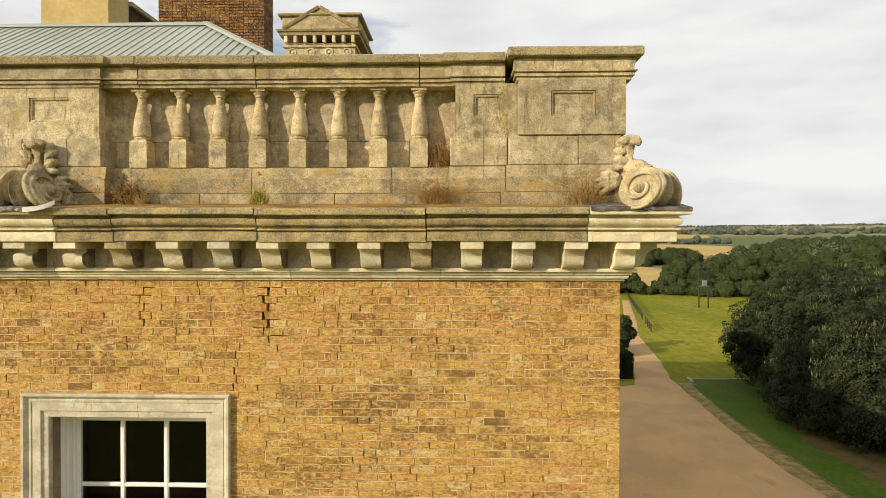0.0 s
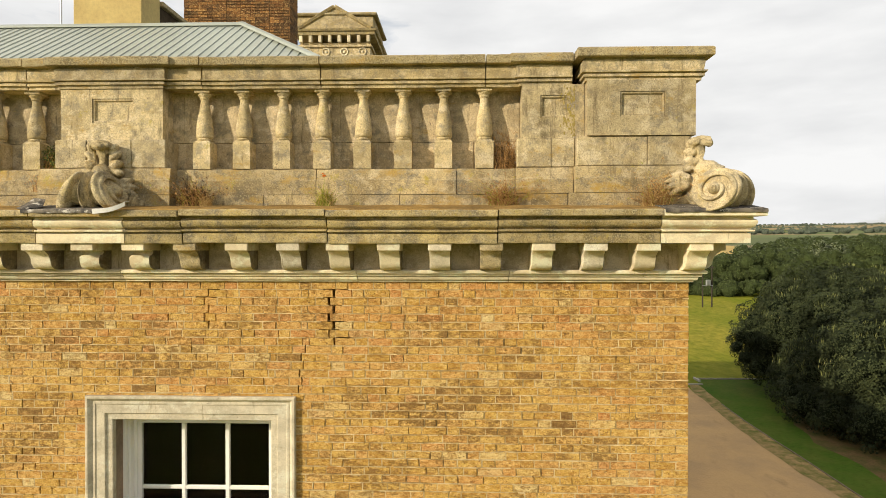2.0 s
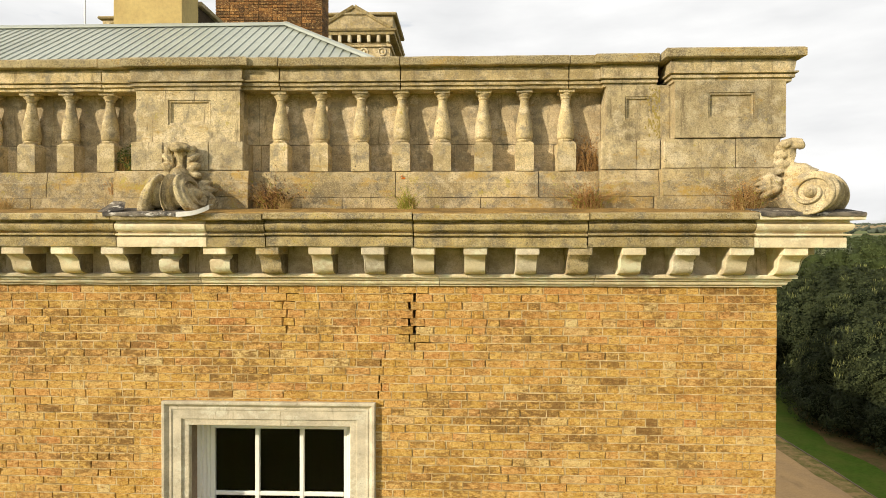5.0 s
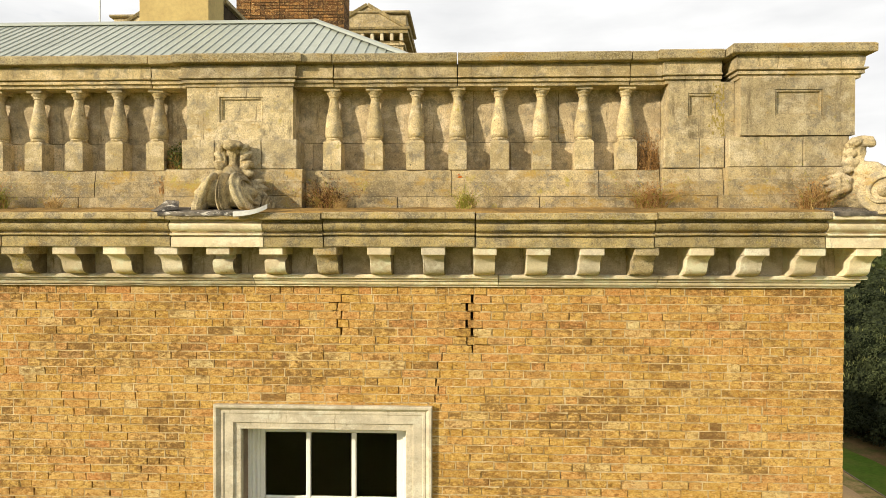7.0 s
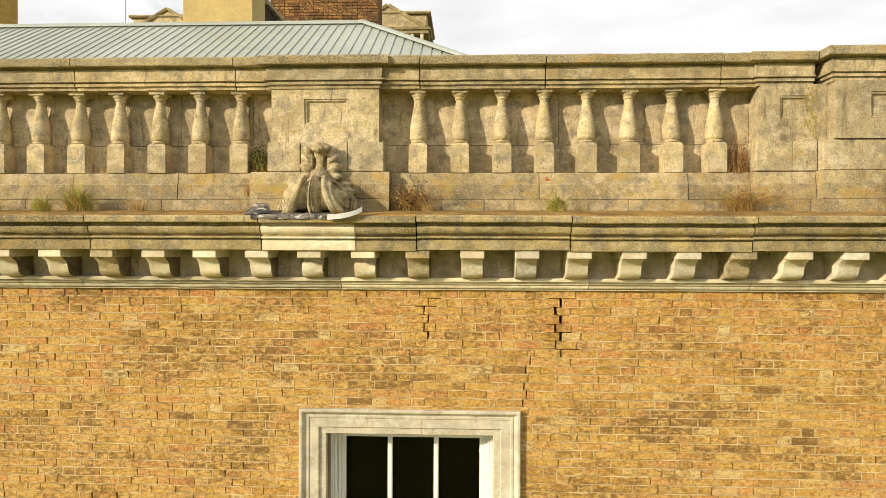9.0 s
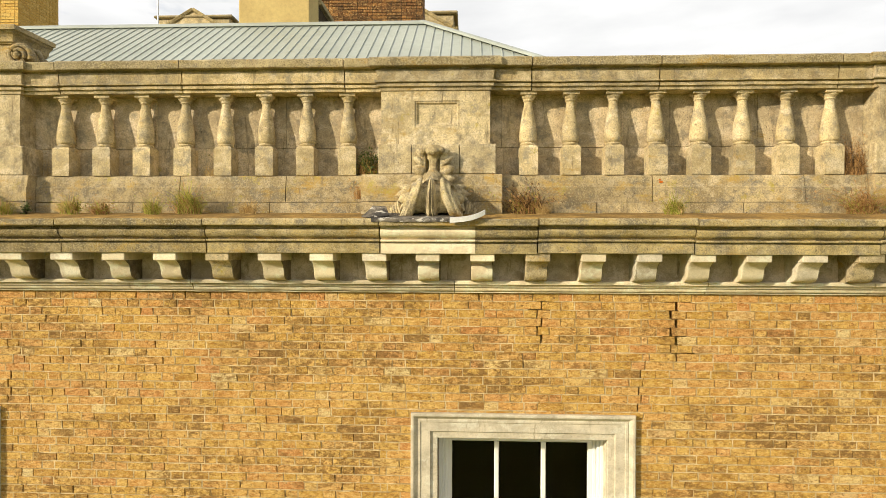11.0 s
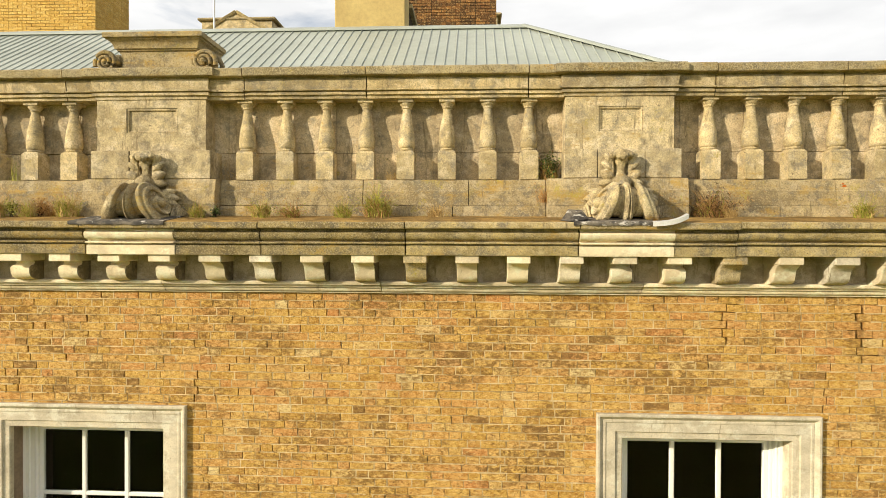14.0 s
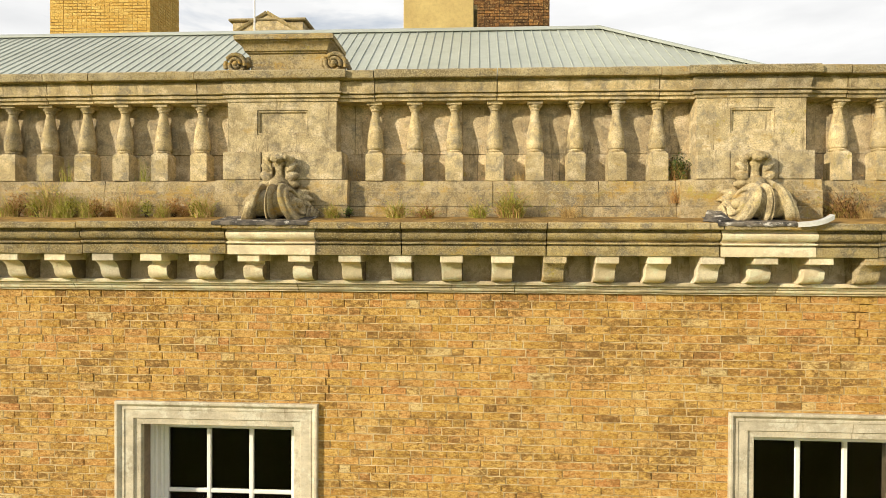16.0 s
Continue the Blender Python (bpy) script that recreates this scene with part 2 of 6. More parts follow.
    if lichen:
        ml, _ = noise_mask(nodes, links, 70, 0.61 - 0.16 * lichen, 0.67 - 0.16 * lichen, 8, 0.7, (1, 1, 1), (9, 2, 5))
        col = mixer(nodes, links, ml, col, (0.40, 0.33, 0.19))
        md, _ = noise_mask(nodes, links, 64, 0.62 - 0.13 * lichen, 0.70 - 0.13 * lichen, 8, 0.74, (1, 1, 1), (1, 7, 5))
        col = mixer(nodes, links, md, col, (0.165, 0.125, 0.06))
    links.new(col, bsdf.inputs["Base Color"])
    bsdf.inputs["Roughness"].default_value = rough
    _, fine = noise_mask(nodes, links, 60, 0, 1, 9, 0.78)
    bump(nodes, links, bsdf, fine, 0.75 if speck > 0.3 else 0.3, 0.014)
    return mat


def plain(name, colour, rough=0.6, metal=0.0, vary=0.2, scale=8.0, relief=0.2, second=None, dist=0.004):
    mat, nodes, links, bsdf = nodes_of(name)
    m, raw = noise_mask(nodes, links, scale, 0.3, 0.7, 6, 0.6)
    col = mixer(nodes, links, m, colour, second or tuple(c * (1 - vary) for c in colour))
    m2, _ = noise_mask(nodes, links, scale * 9, 0.35, 0.75, 6, 0.7)
    col2 = mixer(nodes, links, m2, (1, 1, 1), (1 - vary * 0.8,) * 3)
    col = mixer(nodes, links, 1.0, col, col2, "MULTIPLY")
    links.new(col, bsdf.inputs["Base Color"])
    bsdf.inputs["Roughness"].default_value, bsdf.inputs["Metallic"].default_value = rough, metal
    bsdf.inputs["Specular IOR Level"].default_value = 0.08 if rough > 0.92 else 0.5
    _, fine = noise_mask(nodes, links, scale * 6, 0, 1, 6, 0.7)
    bump(nodes, links, bsdf, fine, relief, dist)
    return mat


def brick_material(name, per_object, stops, stain=(0.20, 0.11, 0.035), soil=0.0):
    """Fired clay with a tone of its own for each brick; soil: how far the brown staining spreads."""
    mat, nodes, links, bsdf = nodes_of(name)
    src = nodes.new("ShaderNodeObjectInfo" if per_object else "ShaderNodeNewGeometry")
    rnd = src.outputs["Random" if per_object else "Random Per Island"]
    ramp = nodes.new("ShaderNodeValToRGB")
    els = ramp.color_ramp.elements
    for i, (p, c) in enumerate(stops):
        e = els[i] if i < 2 else els.new(p)
        e.position, e.color = p, (*c, 1)
    links.new(rnd, ramp.inputs["Fac"])
    col = mixer(nodes, links, 1.0, ramp.outputs["Color"], (1.04, 1.04, 0.965), "MULTIPLY")
    # each brick carries its own piece of the pattern
    geo = nodes.new("ShaderNodeNewGeometry")
    off = nodes.new("ShaderNodeVectorMath")
    off.operation = "SCALE"
    off.inputs[0].default_value = (31.0, 17.0, 23.0)
    links.new(rnd, off.inputs["Scale"])
    place = nodes.new("ShaderNodeVectorMath")
    links.new(geo.outputs["Position"], place.inputs[0])
    links.new(off.outputs["Vector"], place.inputs[1])
    turn = nodes.new("ShaderNodeMapping")
    turn.inputs["Rotation"].default_value = (0.0, 0.35, 0.0)
    turn.inputs["Scale"].default_value = (0.6, 1.0, 1.2)
    links.new(place.outputs["Vector"], turn.inputs["Vector"])

    def own(scale, lo, hi, detail, rough):
        tex = nodes.new("ShaderNodeTexNoise")
        tex.inputs["Scale"].default_value, tex.inputs["Detail"].default_value, tex.inputs["Roughness"].default_value = scale, detail, rough
        links.new(turn.outputs["Vector"], tex.inputs["Vector"])
        step = nodes.new("ShaderNodeMapRange")
        step.interpolation_type = "SMOOTHSTEP"
        step.inputs["From Min"].default_value, step.inputs["From Max"].default_value = lo, hi
        links.new(tex.outputs["Fac"], step.inputs["Value"])
        return step.outputs["Result"], tex.outputs["Fac"]

    def dim(mask, by):
        node = nodes.new("ShaderNodeMath")
        node.operation = "MULTIPLY"
        node.inputs[1].default_value = by
        links.new(mask, node.inputs[0])
        return node.outputs["Value"]

    blotch, raw = own(34.0, 0.44, 0.60, 10, 0.76)
    col = mixer(nodes, links, dim(blotch, 0.9), col, mixer(nodes, links, 1.0, col, (0.72, 0.58, 0.40), "MULTIPLY"))
    bloom, _ = own(38.0, 0.50, 0.64, 10, 0.76)
    col = mixer(nodes, links, dim(bloom, 0.75), col, (0.76, 0.53, 0.22))
    rosy, _ = own(18.0, 0.55, 0.68, 8, 0.7)
    col = mixer(nodes, links, dim(rosy, 0.45), col, (0.56, 0.25, 0.09))
    scar, _ = own(36.0, 0.545, 0.62, 10, 0.78)
    col = mixer(nodes, links, dim(scar, 0.85), col, stain)
    # brown staining over whole groups of bricks, broken up on each of them
    wide, _ = noise_mask(nodes, links, 1.7, 0.44 - soil, 0.60 - soil, 8, 0.66, (1, 1, 2.0), (2, 2, 9))
    spots, _ = own(17.0, 0.40 - 0.3 * soil, 0.58 - 0.3 * soil, 10, 0.75)
    soiled = nodes.new("ShaderNodeMath")
    soiled.operation = "MULTIPLY"
    links.new(wide, soiled.inputs[0])
    links.new(spots, soiled.inputs[1])
    col = mixer(nodes, links, dim(soiled.outputs["Value"], 0.8), col, stain)
    pits, _ = noise_mask(nodes, links, 55, 0.575, 0.66, 6, 0.72, (1, 1, 1.6), (6, 1, 2))
    col = mixer(nodes, links, dim(pits, 0.85), col, (0.13, 0.065, 0.022))
    fleck, _ = noise_mask(nodes, links, 90, 0.45, 0.66, 7, 0.78, (1, 1, 1.5), (3, 3, 3))
    col = mixer(nodes, links, dim(fleck, 0.6), col, mixer(nodes, links, 1.0, col, (0.78, 0.72, 0.64), "MULTIPLY"))
    lime, _ = noise_mask(nodes, links, 34, 0.63, 0.70, 8, 0.75, (1, 1, 2.5), (8, 3, 1))
    col = mixer(nodes, links, dim(lime, 0.7), col, (0.76, 0.66, 0.45))
    links.new(col, bsdf.inputs["Base Color"])
    bsdf.inputs["Roughness"].default_value = 0.9
    bsdf.inputs["Specular IOR Level"].default_value = 0.25
    _, fine = noise_mask(nodes, links, 60, 0, 1, 8, 0.75)
    height = nodes.new("ShaderNodeMath")
    links.new(fine, height.inputs[0])
    links.new(raw, height.inputs[1])
    bump(nodes, links, bsdf, height.outputs["Value"], 0.9, 0.016)
    return mat


def leaf_material(name, dark, light, sheen=0.45, patch=True):
    mat, nodes, links, bsdf = nodes_of(name)
    geo = nodes.new("ShaderNodeNewGeometry")
    ramp = nodes.new("ShaderNodeValToRGB")
    ramp.color_ramp.elements[0].color, ramp.color_ramp.elements[1].color = (*dark, 1), (*light, 1)
    ramp.color_ramp.elements[0].position, ramp.color_ramp.elements[1].position = 0.1, 1.0
    links.new(geo.outputs["Random Per Island"], ramp.inputs["Fac"])
    m, _ = noise_mask(nodes, links, 0.35, 0.35, 0.7, 4, 0.6)
    col = mixer(nodes, links, m, ramp.outputs["Color"], tuple(c * 0.6 for c in dark)) if patch else ramp.outputs["Color"]
    links.new(col, bsdf.inputs["Base Color"])
    bsdf.inputs["Roughness"].default_value = sheen
    bsdf.inputs["Specular IOR Level"].default_value = 0.2
    return mat


STONE = stone("weathered_limestone", (0.558, 0.441, 0.234), (0.405, 0.31, 0.149), 0.25, 0.45, 0.15)
STONE_PIER = stone("pier_limestone", (0.549, 0.446, 0.257), (0.405, 0.315, 0.167), 0.3, 0.5, 0.25)
STONE_BACK = stone("backing_limestone", (0.58, 0.46, 0.28), (0.42, 0.325, 0.19), 0.15, 0.45, 0.1)
STONE_TOP = stone("lichened_coping_stone", (0.414, 0.333, 0.171), (0.243, 0.189, 0.081), 0.7, 0.5, 0.4)
STONE_CORNICE = stone("cornice_limestone", (0.45, 0.345, 0.15), (0.25, 0.19, 0.075), 0.5, 0.42, 0.38, 0.9, 0.6)
STONE_CORNICE_OLD = stone("blackened_cornice_limestone", (0.34, 0.255, 0.10), (0.16, 0.118, 0.045), 0.5, 0.5, 0.35, 0.9, 0.7)
STONE_PALE = stone("pale_new_limestone", (0.68, 0.57, 0.385), (0.60, 0.495, 0.325), 0.0, 0.1, 0.0, 0.85, 0.2)
STONE_CROWN = stone("brown_lichened_limestone", (0.40, 0.305, 0.14), (0.24, 0.175, 0.07), 0.45, 0.5, 0.5)
STONE_FRIEZE = stone("smooth_frieze_stone", (0.58, 0.48, 0.325), (0.40, 0.325, 0.21), 0.0, 0.4, 0.0, 0.9, 0.35)
# dark mottled stone that paints shade on the modillion flanks
STONE_FLANK_SHADE = stone("shaded_flank_limestone", (0.27, 0.215, 0.13), (0.10, 0.077, 0.046), 0.0, 0.7, 0.0, 0.95, 0.5)
STONE_BALUSTER = stone("baluster_limestone", (0.576, 0.459, 0.252), (0.441, 0.342, 0.171), 0.3, 0.35, 0.25)
STONE_PLINTH = stone("mossy_plinth_limestone", (0.46, 0.355, 0.18), (0.29, 0.218, 0.105), 0.4, 0.5, 0.5)
STONE_MODILLION = stone("mottled_modillion_limestone", (0.55, 0.44, 0.25), (0.36, 0.28, 0.14), 0.4, 0.5, 0.35, 0.9, 0.5)
STONE_CARVED = stone("carved_limestone", (0.53, 0.43, 0.235), (0.29, 0.225, 0.115), 0.35, 0.6, 0.35)
STONE_ARCH = stone("architrave_limestone", (0.62, 0.545, 0.405), (0.50, 0.435, 0.32), 0.0, 0.22, 0.0, 0.9, 0.3)
MOSS = plain("brown_moss", (0.48, 0.30, 0.095), 1.0, 0, 0.55, 4, 1.0, (0.23, 0.15, 0.06), 0.03)
LEAD, l_nodes, l_links, l_bsdf = nodes_of("weathered_lead")
l_mask, _ = noise_mask(l_nodes, l_links, 9, 0.42, 0.62, 8, 0.7)
l_col = mixer(l_nodes, l_links, l_mask, (0.035, 0.030, 0.025), (0.16, 0.135, 0.10))
l_mask, l_fine = noise_mask(l_nodes, l_links, 13, 0.56, 0.63, 9, 0.72, (0.6, 1, 1), (4, 1, 2))
l_links.new(mixer(l_nodes, l_links, l_mask, l_col, (0.50, 0.47, 0.41)), l_bsdf.inputs["Base Color"])
l_bsdf.inputs["Roughness"].default_value = 0.8
bump(l_nodes, l_links, l_bsdf, l_fine, 0.6, 0.01)
LEAD_PALE = plain("pale_lead", (0.62, 0.62, 0.60), 0.55, 0.0, 0.2, 10, 0.3)
MORTAR = plain("lime_mortar", (0.70, 0.55, 0.31), 0.95, 0, 0.4, 5, 0.8, (0.34, 0.225, 0.085), 0.01)
SOOT_STOPS = [(0.0, (0.42, 0.245, 0.08)), (1.0, (0.70, 0.45, 0.15)), (0.5, (0.60, 0.37, 0.115))]
VOID = plain("dark_masonry", (0.08, 0.06, 0.04), 1.0, 0, 0.3, 8, 0.4)
STOPS = [(0.0, (0.47, 0.275, 0.075)), (1.0, (0.68, 0.54, 0.29)), (0.14, (0.54, 0.33, 0.085)), (0.36, (0.60, 0.385, 0.11)), (0.58, (0.63, 0.41, 0.135)), (0.72, (0.615, 0.37, 0.125)), (0.86, (0.59, 0.325, 0.11)), (0.94, (0.64, 0.44, 0.17))]
ROSY_STOPS = [(0.0, (0.52, 0.295, 0.09)), (1.0, (0.64, 0.47, 0.23)), (0.3, (0.60, 0.37, 0.125)), (0.6, (0.595, 0.335, 0.125)), (0.8, (0.60, 0.325, 0.12)), (0.92, (0.55, 0.265, 0.095))]
BRICK = brick_material("stock_brick", True, STOPS)
BRICKS = brick_material("stock_brickwork", False, STOPS)
DARK_STOPS = [(0.0, (0.085, 0.045, 0.02)), (1.0, (0.34, 0.17, 0.055)), (0.5, (0.19, 0.09, 0.033))]
BRICK_SOOT = brick_material("stained_brickwork", False, SOOT_STOPS, (0.18, 0.100, 0.033), 0.11)
BRICK_ROSY = brick_material("rosy_brickwork", False, ROSY_STOPS)
BRICK_DARK = brick_material("sooty_red_brick", False, DARK_STOPS, (0.07, 0.045, 0.022))
YELLOW_STOPS = [(0.0, (0.58, 0.37, 0.085)), (1.0, (0.74, 0.54, 0.18)), (0.5, (0.68, 0.45, 0.115))]
BRICK_YELLOW = brick_material("yellow_brick", False, YELLOW_STOPS, (0.50, 0.33, 0.085))
RENDER_YELLOW = plain("yellow_lime_coat", (0.56, 0.43, 0.17), 0.9, 0, 0.25, 1.6, 0.3, (0.46, 0.34, 0.13), 0.01)
ROOF_METAL = plain("grey_green_sheet_metal", (0.40, 0.43, 0.375), 0.5, 0.1, 0.16, 0.9, 0.05, (0.33, 0.355, 0.305))
WHITE = plain("white_gloss_paint", (0.80, 0.79, 0.75), 0.35, 0, 0.06, 5, 0.08)
REVEAL_SHADED = plain("brown_shaded_reveal", (0.30, 0.22, 0.15), 0.85, 0, 0.35, 4, 0.3)
# near-black: the darkness of an unlit room is put into the colour
ROOM = plain("unlit_room_black", (0.018, 0.017, 0.016), 0.9, 0, 0.2, 2, 0.1)
GRAVEL, v_nodes, v_links, v_bsdf = nodes_of("buff_gravel")
v_mask, _ = noise_mask(v_nodes, v_links, 0.22, 0.38, 0.66, 8, 0.62)
v_col = mixer(v_nodes, v_links, v_mask, (0.57, 0.375, 0.175), (0.46, 0.31, 0.16))
v_mask, _ = noise_mask(v_nodes, v_links, 0.9, 0.56, 0.72, 8, 0.7, (1, 0.4, 1), (3, 2, 1))
v_col = mixer(v_nodes, v_links, v_mask, v_col, (0.40, 0.265, 0.13))
v_mask, v_fine = noise_mask(v_nodes, v_links, 11, 0.36, 0.66, 10, 0.85)
v_col = mixer(v_nodes, v_links, v_mask, v_col, mixer(v_nodes, v_links, 1.0, v_col, (0.70, 0.66, 0.60), "MULTIPLY"))
v_links.new(v_col, v_bsdf.inputs["Base Color"])
v_bsdf.inputs["Roughness"].default_value = 0.95
v_bsdf.inputs["Specular IOR Level"].default_value = 0.1
bump(v_nodes, v_links, v_bsdf, v_fine, 0.5, 0.03)
# a deeper green than the parkland grass beyond the kerb
LAWN_DEEP = plain("deep_green_lawn", (0.056, 0.112, 0.009), 0.95, 0, 0.35, 0.3, 0.6, (0.10, 0.125, 0.018), 0.03)
VERGE = plain("worn_verge", (0.40, 0.26, 0.115), 0.95, 0, 0.4, 1.3, 0.6, (0.13, 0.14, 0.03), 0.03)
EARTH = plain("shaded_leaf_litter", (0.17, 0.105, 0.045), 0.95, 0, 0.4, 0.8, 0.6, (0.085, 0.085, 0.022), 0.03)
POLE_WOOD = plain("creosoted_timber", (0.045, 0.032, 0.022), 0.9, 0, 0.4, 5, 0.6)
BARK = plain("dark_bark", (0.07, 0.055, 0.04), 0.95, 0, 0.4, 6, 0.9, None, 0.03)
TIMBER = plain("weathered_timber", (0.24, 0.175, 0.11), 0.9, 0, 0.4, 5, 0.6)
CONCRETE = plain("pale_kerb_stone", (0.48, 0.44, 0.36), 0.9, 0, 0.2, 3, 0.4)
STEEL = plain("galvanised_steel", (0.35, 0.36, 0.36), 0.45, 0.7, 0.15, 6, 0.1)
LEAF_OAK = leaf_material("evergreen_leaf", (0.024, 0.033, 0.012), (0.066, 0.079, 0.030), 0.85)
# dark filler colour that stands for the shade inside a crown
LEAF_CORE = plain("crown_inner_shade", (0.016, 0.022, 0.010), 1.0, 0, 0.3, 1.5, 0.5)
LEAF_WOOD = leaf_material("woodland_leaf", (0.046, 0.062, 0.018), (0.080, 0.096, 0.029), 0.8)
# paler than the near woods, with distance haze put into the colour
LEAF_MID_HAZE = leaf_material("hazed_mid_leaf", (0.068, 0.088, 0.040), (0.098, 0.118, 0.052), 0.8)
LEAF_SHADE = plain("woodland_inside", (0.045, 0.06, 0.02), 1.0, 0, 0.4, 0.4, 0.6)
LEAF_SHOOT = leaf_material("young_shoot", (0.085, 0.10, 0.028), (0.17, 0.18, 0.06), 0.7, False)
LEAF_PALE = leaf_material("pale_leaf", (0.10, 0.12, 0.06), (0.24, 0.26, 0.15), 0.6)
GRASS_GREEN = leaf_material("green_blade", (0.19, 0.20, 0.025), (0.50, 0.46, 0.09), 0.6, False)
GRASS_DRY = leaf_material("dry_blade", (0.34, 0.22, 0.075), (0.64, 0.46, 0.19), 0.8, False)
GRASS_RUST = leaf_material("rusty_blade", (0.24, 0.125, 0.042), (0.54, 0.32, 0.12), 0.8, False)
# grey-greens of the far hills, haze mixed into leaf and core alike
LEAF_FAR_HAZE = leaf_material("hazed_far_leaf", (0.10, 0.122, 0.092), (0.122, 0.145, 0.105), 0.95, False)
LEAF_HAZE_CORE = plain("hazed_far_inside", (0.10, 0.118, 0.085), 1.0, 0, 0.3, 0.1, 0.4)

GLASS, g_nodes, g_links, g_bsdf = nodes_of("window_glass")
g_bsdf.inputs["Base Color"].default_value = (0.9, 0.93, 0.92, 1)
g_bsdf.inputs["Roughness"].default_value = 0.02
g_bsdf.inputs["Transmission Weight"].default_value = 1.0
g_bsdf.inputs["IOR"].default_value = 1.21

# ---- the ground and the house ----
CORNER = 5.677          # east end of the brick face; the face lies at y = 0
LEFT = -13.0            # where the facade is left to end, far out of view
WALL_TOP = 14.165
WINDOWS = (0.0, -5.845)  # west edge of each architrave


def relief(x, y):
    """Height of the land: level round the house, rising to far hills."""
    d = math.hypot(x - 4, y + 6)
    table = ((0, 0), (170, 0), (260, 2.0), (450, 5.5), (600, 8.0), (900, 17.5), (1200, 26.0), (1700, 44.0), (2200, 62.0), (3000, 96.0), (3400, 103.0), (4700, 60.0))
    h = table[-1][1]
    for (a, ha), (b, hb) in zip(table, table[1:]):
        if d <= b:
            s = (d - a) / (b - a)
            h = ha + (hb - ha) * s
            break
    if d > 180:
        h += noise.noise(Vector((x / 420, y / 420, 0.3))) * min(1, (d - 180) / 900) * 7
    return h


def ground():
    radii = [0.0] + [8 * 1.085 ** k for k in range(78)] + [4800]
    n = 220
    s = Shape()
    v, f = [(4, -6, 0)], []
    for r in radii[1:]:
        for k in range(n):
            x, y = 4 + r * math.cos(2 * math.pi * k / n), -6 + r * math.sin(2 * math.pi * k / n)
            v.append((x, y, relief(x, y)))
    for k in range(n):
        f.append((0, 1 + k, 1 + (k + 1) % n))
    for i in range(len(radii) - 2):
        for k in range(n):
            a, b = 1 + i * n + k, 1 + i * n + (k + 1) % n
            f.append((a, a + n, b + n, b))
    s.add(v, f)
    mat, nodes, links, bsdf = nodes_of("lawn_and_far_fields")
    geo = nodes.new("ShaderNodeNewGeometry")
    m, _ = noise_mask(nodes, links, 0.05, 0.35, 0.65, 6, 0.6, (1, 0.35, 1))
    lawn = mixer(nodes, links, m, (0.165, 0.185, 0.014), (0.31, 0.255, 0.035))
    m2, _ = noise_mask(nodes, links, 0.9, 0.3, 0.75, 8, 0.7, (1, 0.5, 1))
    lawn = mixer(nodes, links, m2, lawn, (0.115, 0.135, 0.010))
    vor = nodes.new("ShaderNodeTexVoronoi")
    vor.inputs["Scale"].default_value = 0.0042
    mp = nodes.new("ShaderNodeMapping")
    mp.inputs["Scale"].default_value = (0.7, 1.25, 0.0)
    links.new(geo.outputs["Position"], mp.inputs["Vector"])
    links.new(mp.outputs["Vector"], vor.inputs["Vector"])
    sep = nodes.new("ShaderNodeSeparateColor")
    links.new(vor.outputs["Color"], sep.inputs["Color"])
    ramp = nodes.new("ShaderNodeValToRGB")
    ramp.color_ramp.interpolation = "CONSTANT"
    els = ramp.color_ramp.elements
    cols = [(0.0, (0.12, 0.14, 0.065)), (0.3, (0.26, 0.21, 0.11)), (0.42, (0.14, 0.165, 0.07)), (0.66, (0.22, 0.19, 0.105)), (0.8, (0.10, 0.12, 0.06))]
    for i, (p, c) in enumerate(cols):
        e = els[i] if i < 2 else els.new(p)
        e.position, e.color = p, (*c, 1)
    links.new(sep.outputs["Red"], ramp.inputs["Fac"])
    length = nodes.new("ShaderNodeVectorMath")
    length.operation = "LENGTH"
    links.new(geo.outputs["Position"], length.inputs[0])
    far = nodes.new("ShaderNodeMapRange")
    far.inputs["From Min"].default_value, far.inputs["From Max"].default_value = 215, 225
    links.new(length.outputs["Value"], far.inputs["Value"])
    col = mixer(nodes, links, far.outputs["Result"], lawn, ramp.outputs["Color"])
    links.new(col, bsdf.inputs["Base Color"])
    bsdf.inputs["Roughness"].default_value = 0.95
    bsdf.inputs["Specular IOR Level"].default_value = 0.05
    _, fine = noise_mask(nodes, links, 6, 0, 1, 8, 0.7)
    bump(nodes, links, bsdf, fine, 0.5, 0.05)
    ob = part("ground", s, mat, angle=60)
    return tagged(ob, "mown parkland grass with fields and hills far beyond", "ground", kind="structure")


def sheet(name, outline, z, mat, label, category, wobble=0.35):
    """A flat sheet of ground with an uneven edge."""
    pts = []
    for (x0, y0), (x1, y1) in zip(outline, outline[1:] + outline[:1]):
        n = max(1, int(math.hypot(x1 - x0, y1 - y0) / 1.2))
        for i in range(n):
            x, y = x0 + (x1 - x0) * i / n, y0 + (y1 - y0) * i / n
            pts.append((x + wobble * noise.noise(Vector((x * 0.4, y * 0.4, z))), y + wobble * noise.noise(Vector((x * 0.4, y * 0.4, z + 9))), z))
    s = Shape().add(pts, [tuple(range(len(pts)))])
    ob = part(name, s, mat)
    return tagged(ob, label, category, kind="structure")


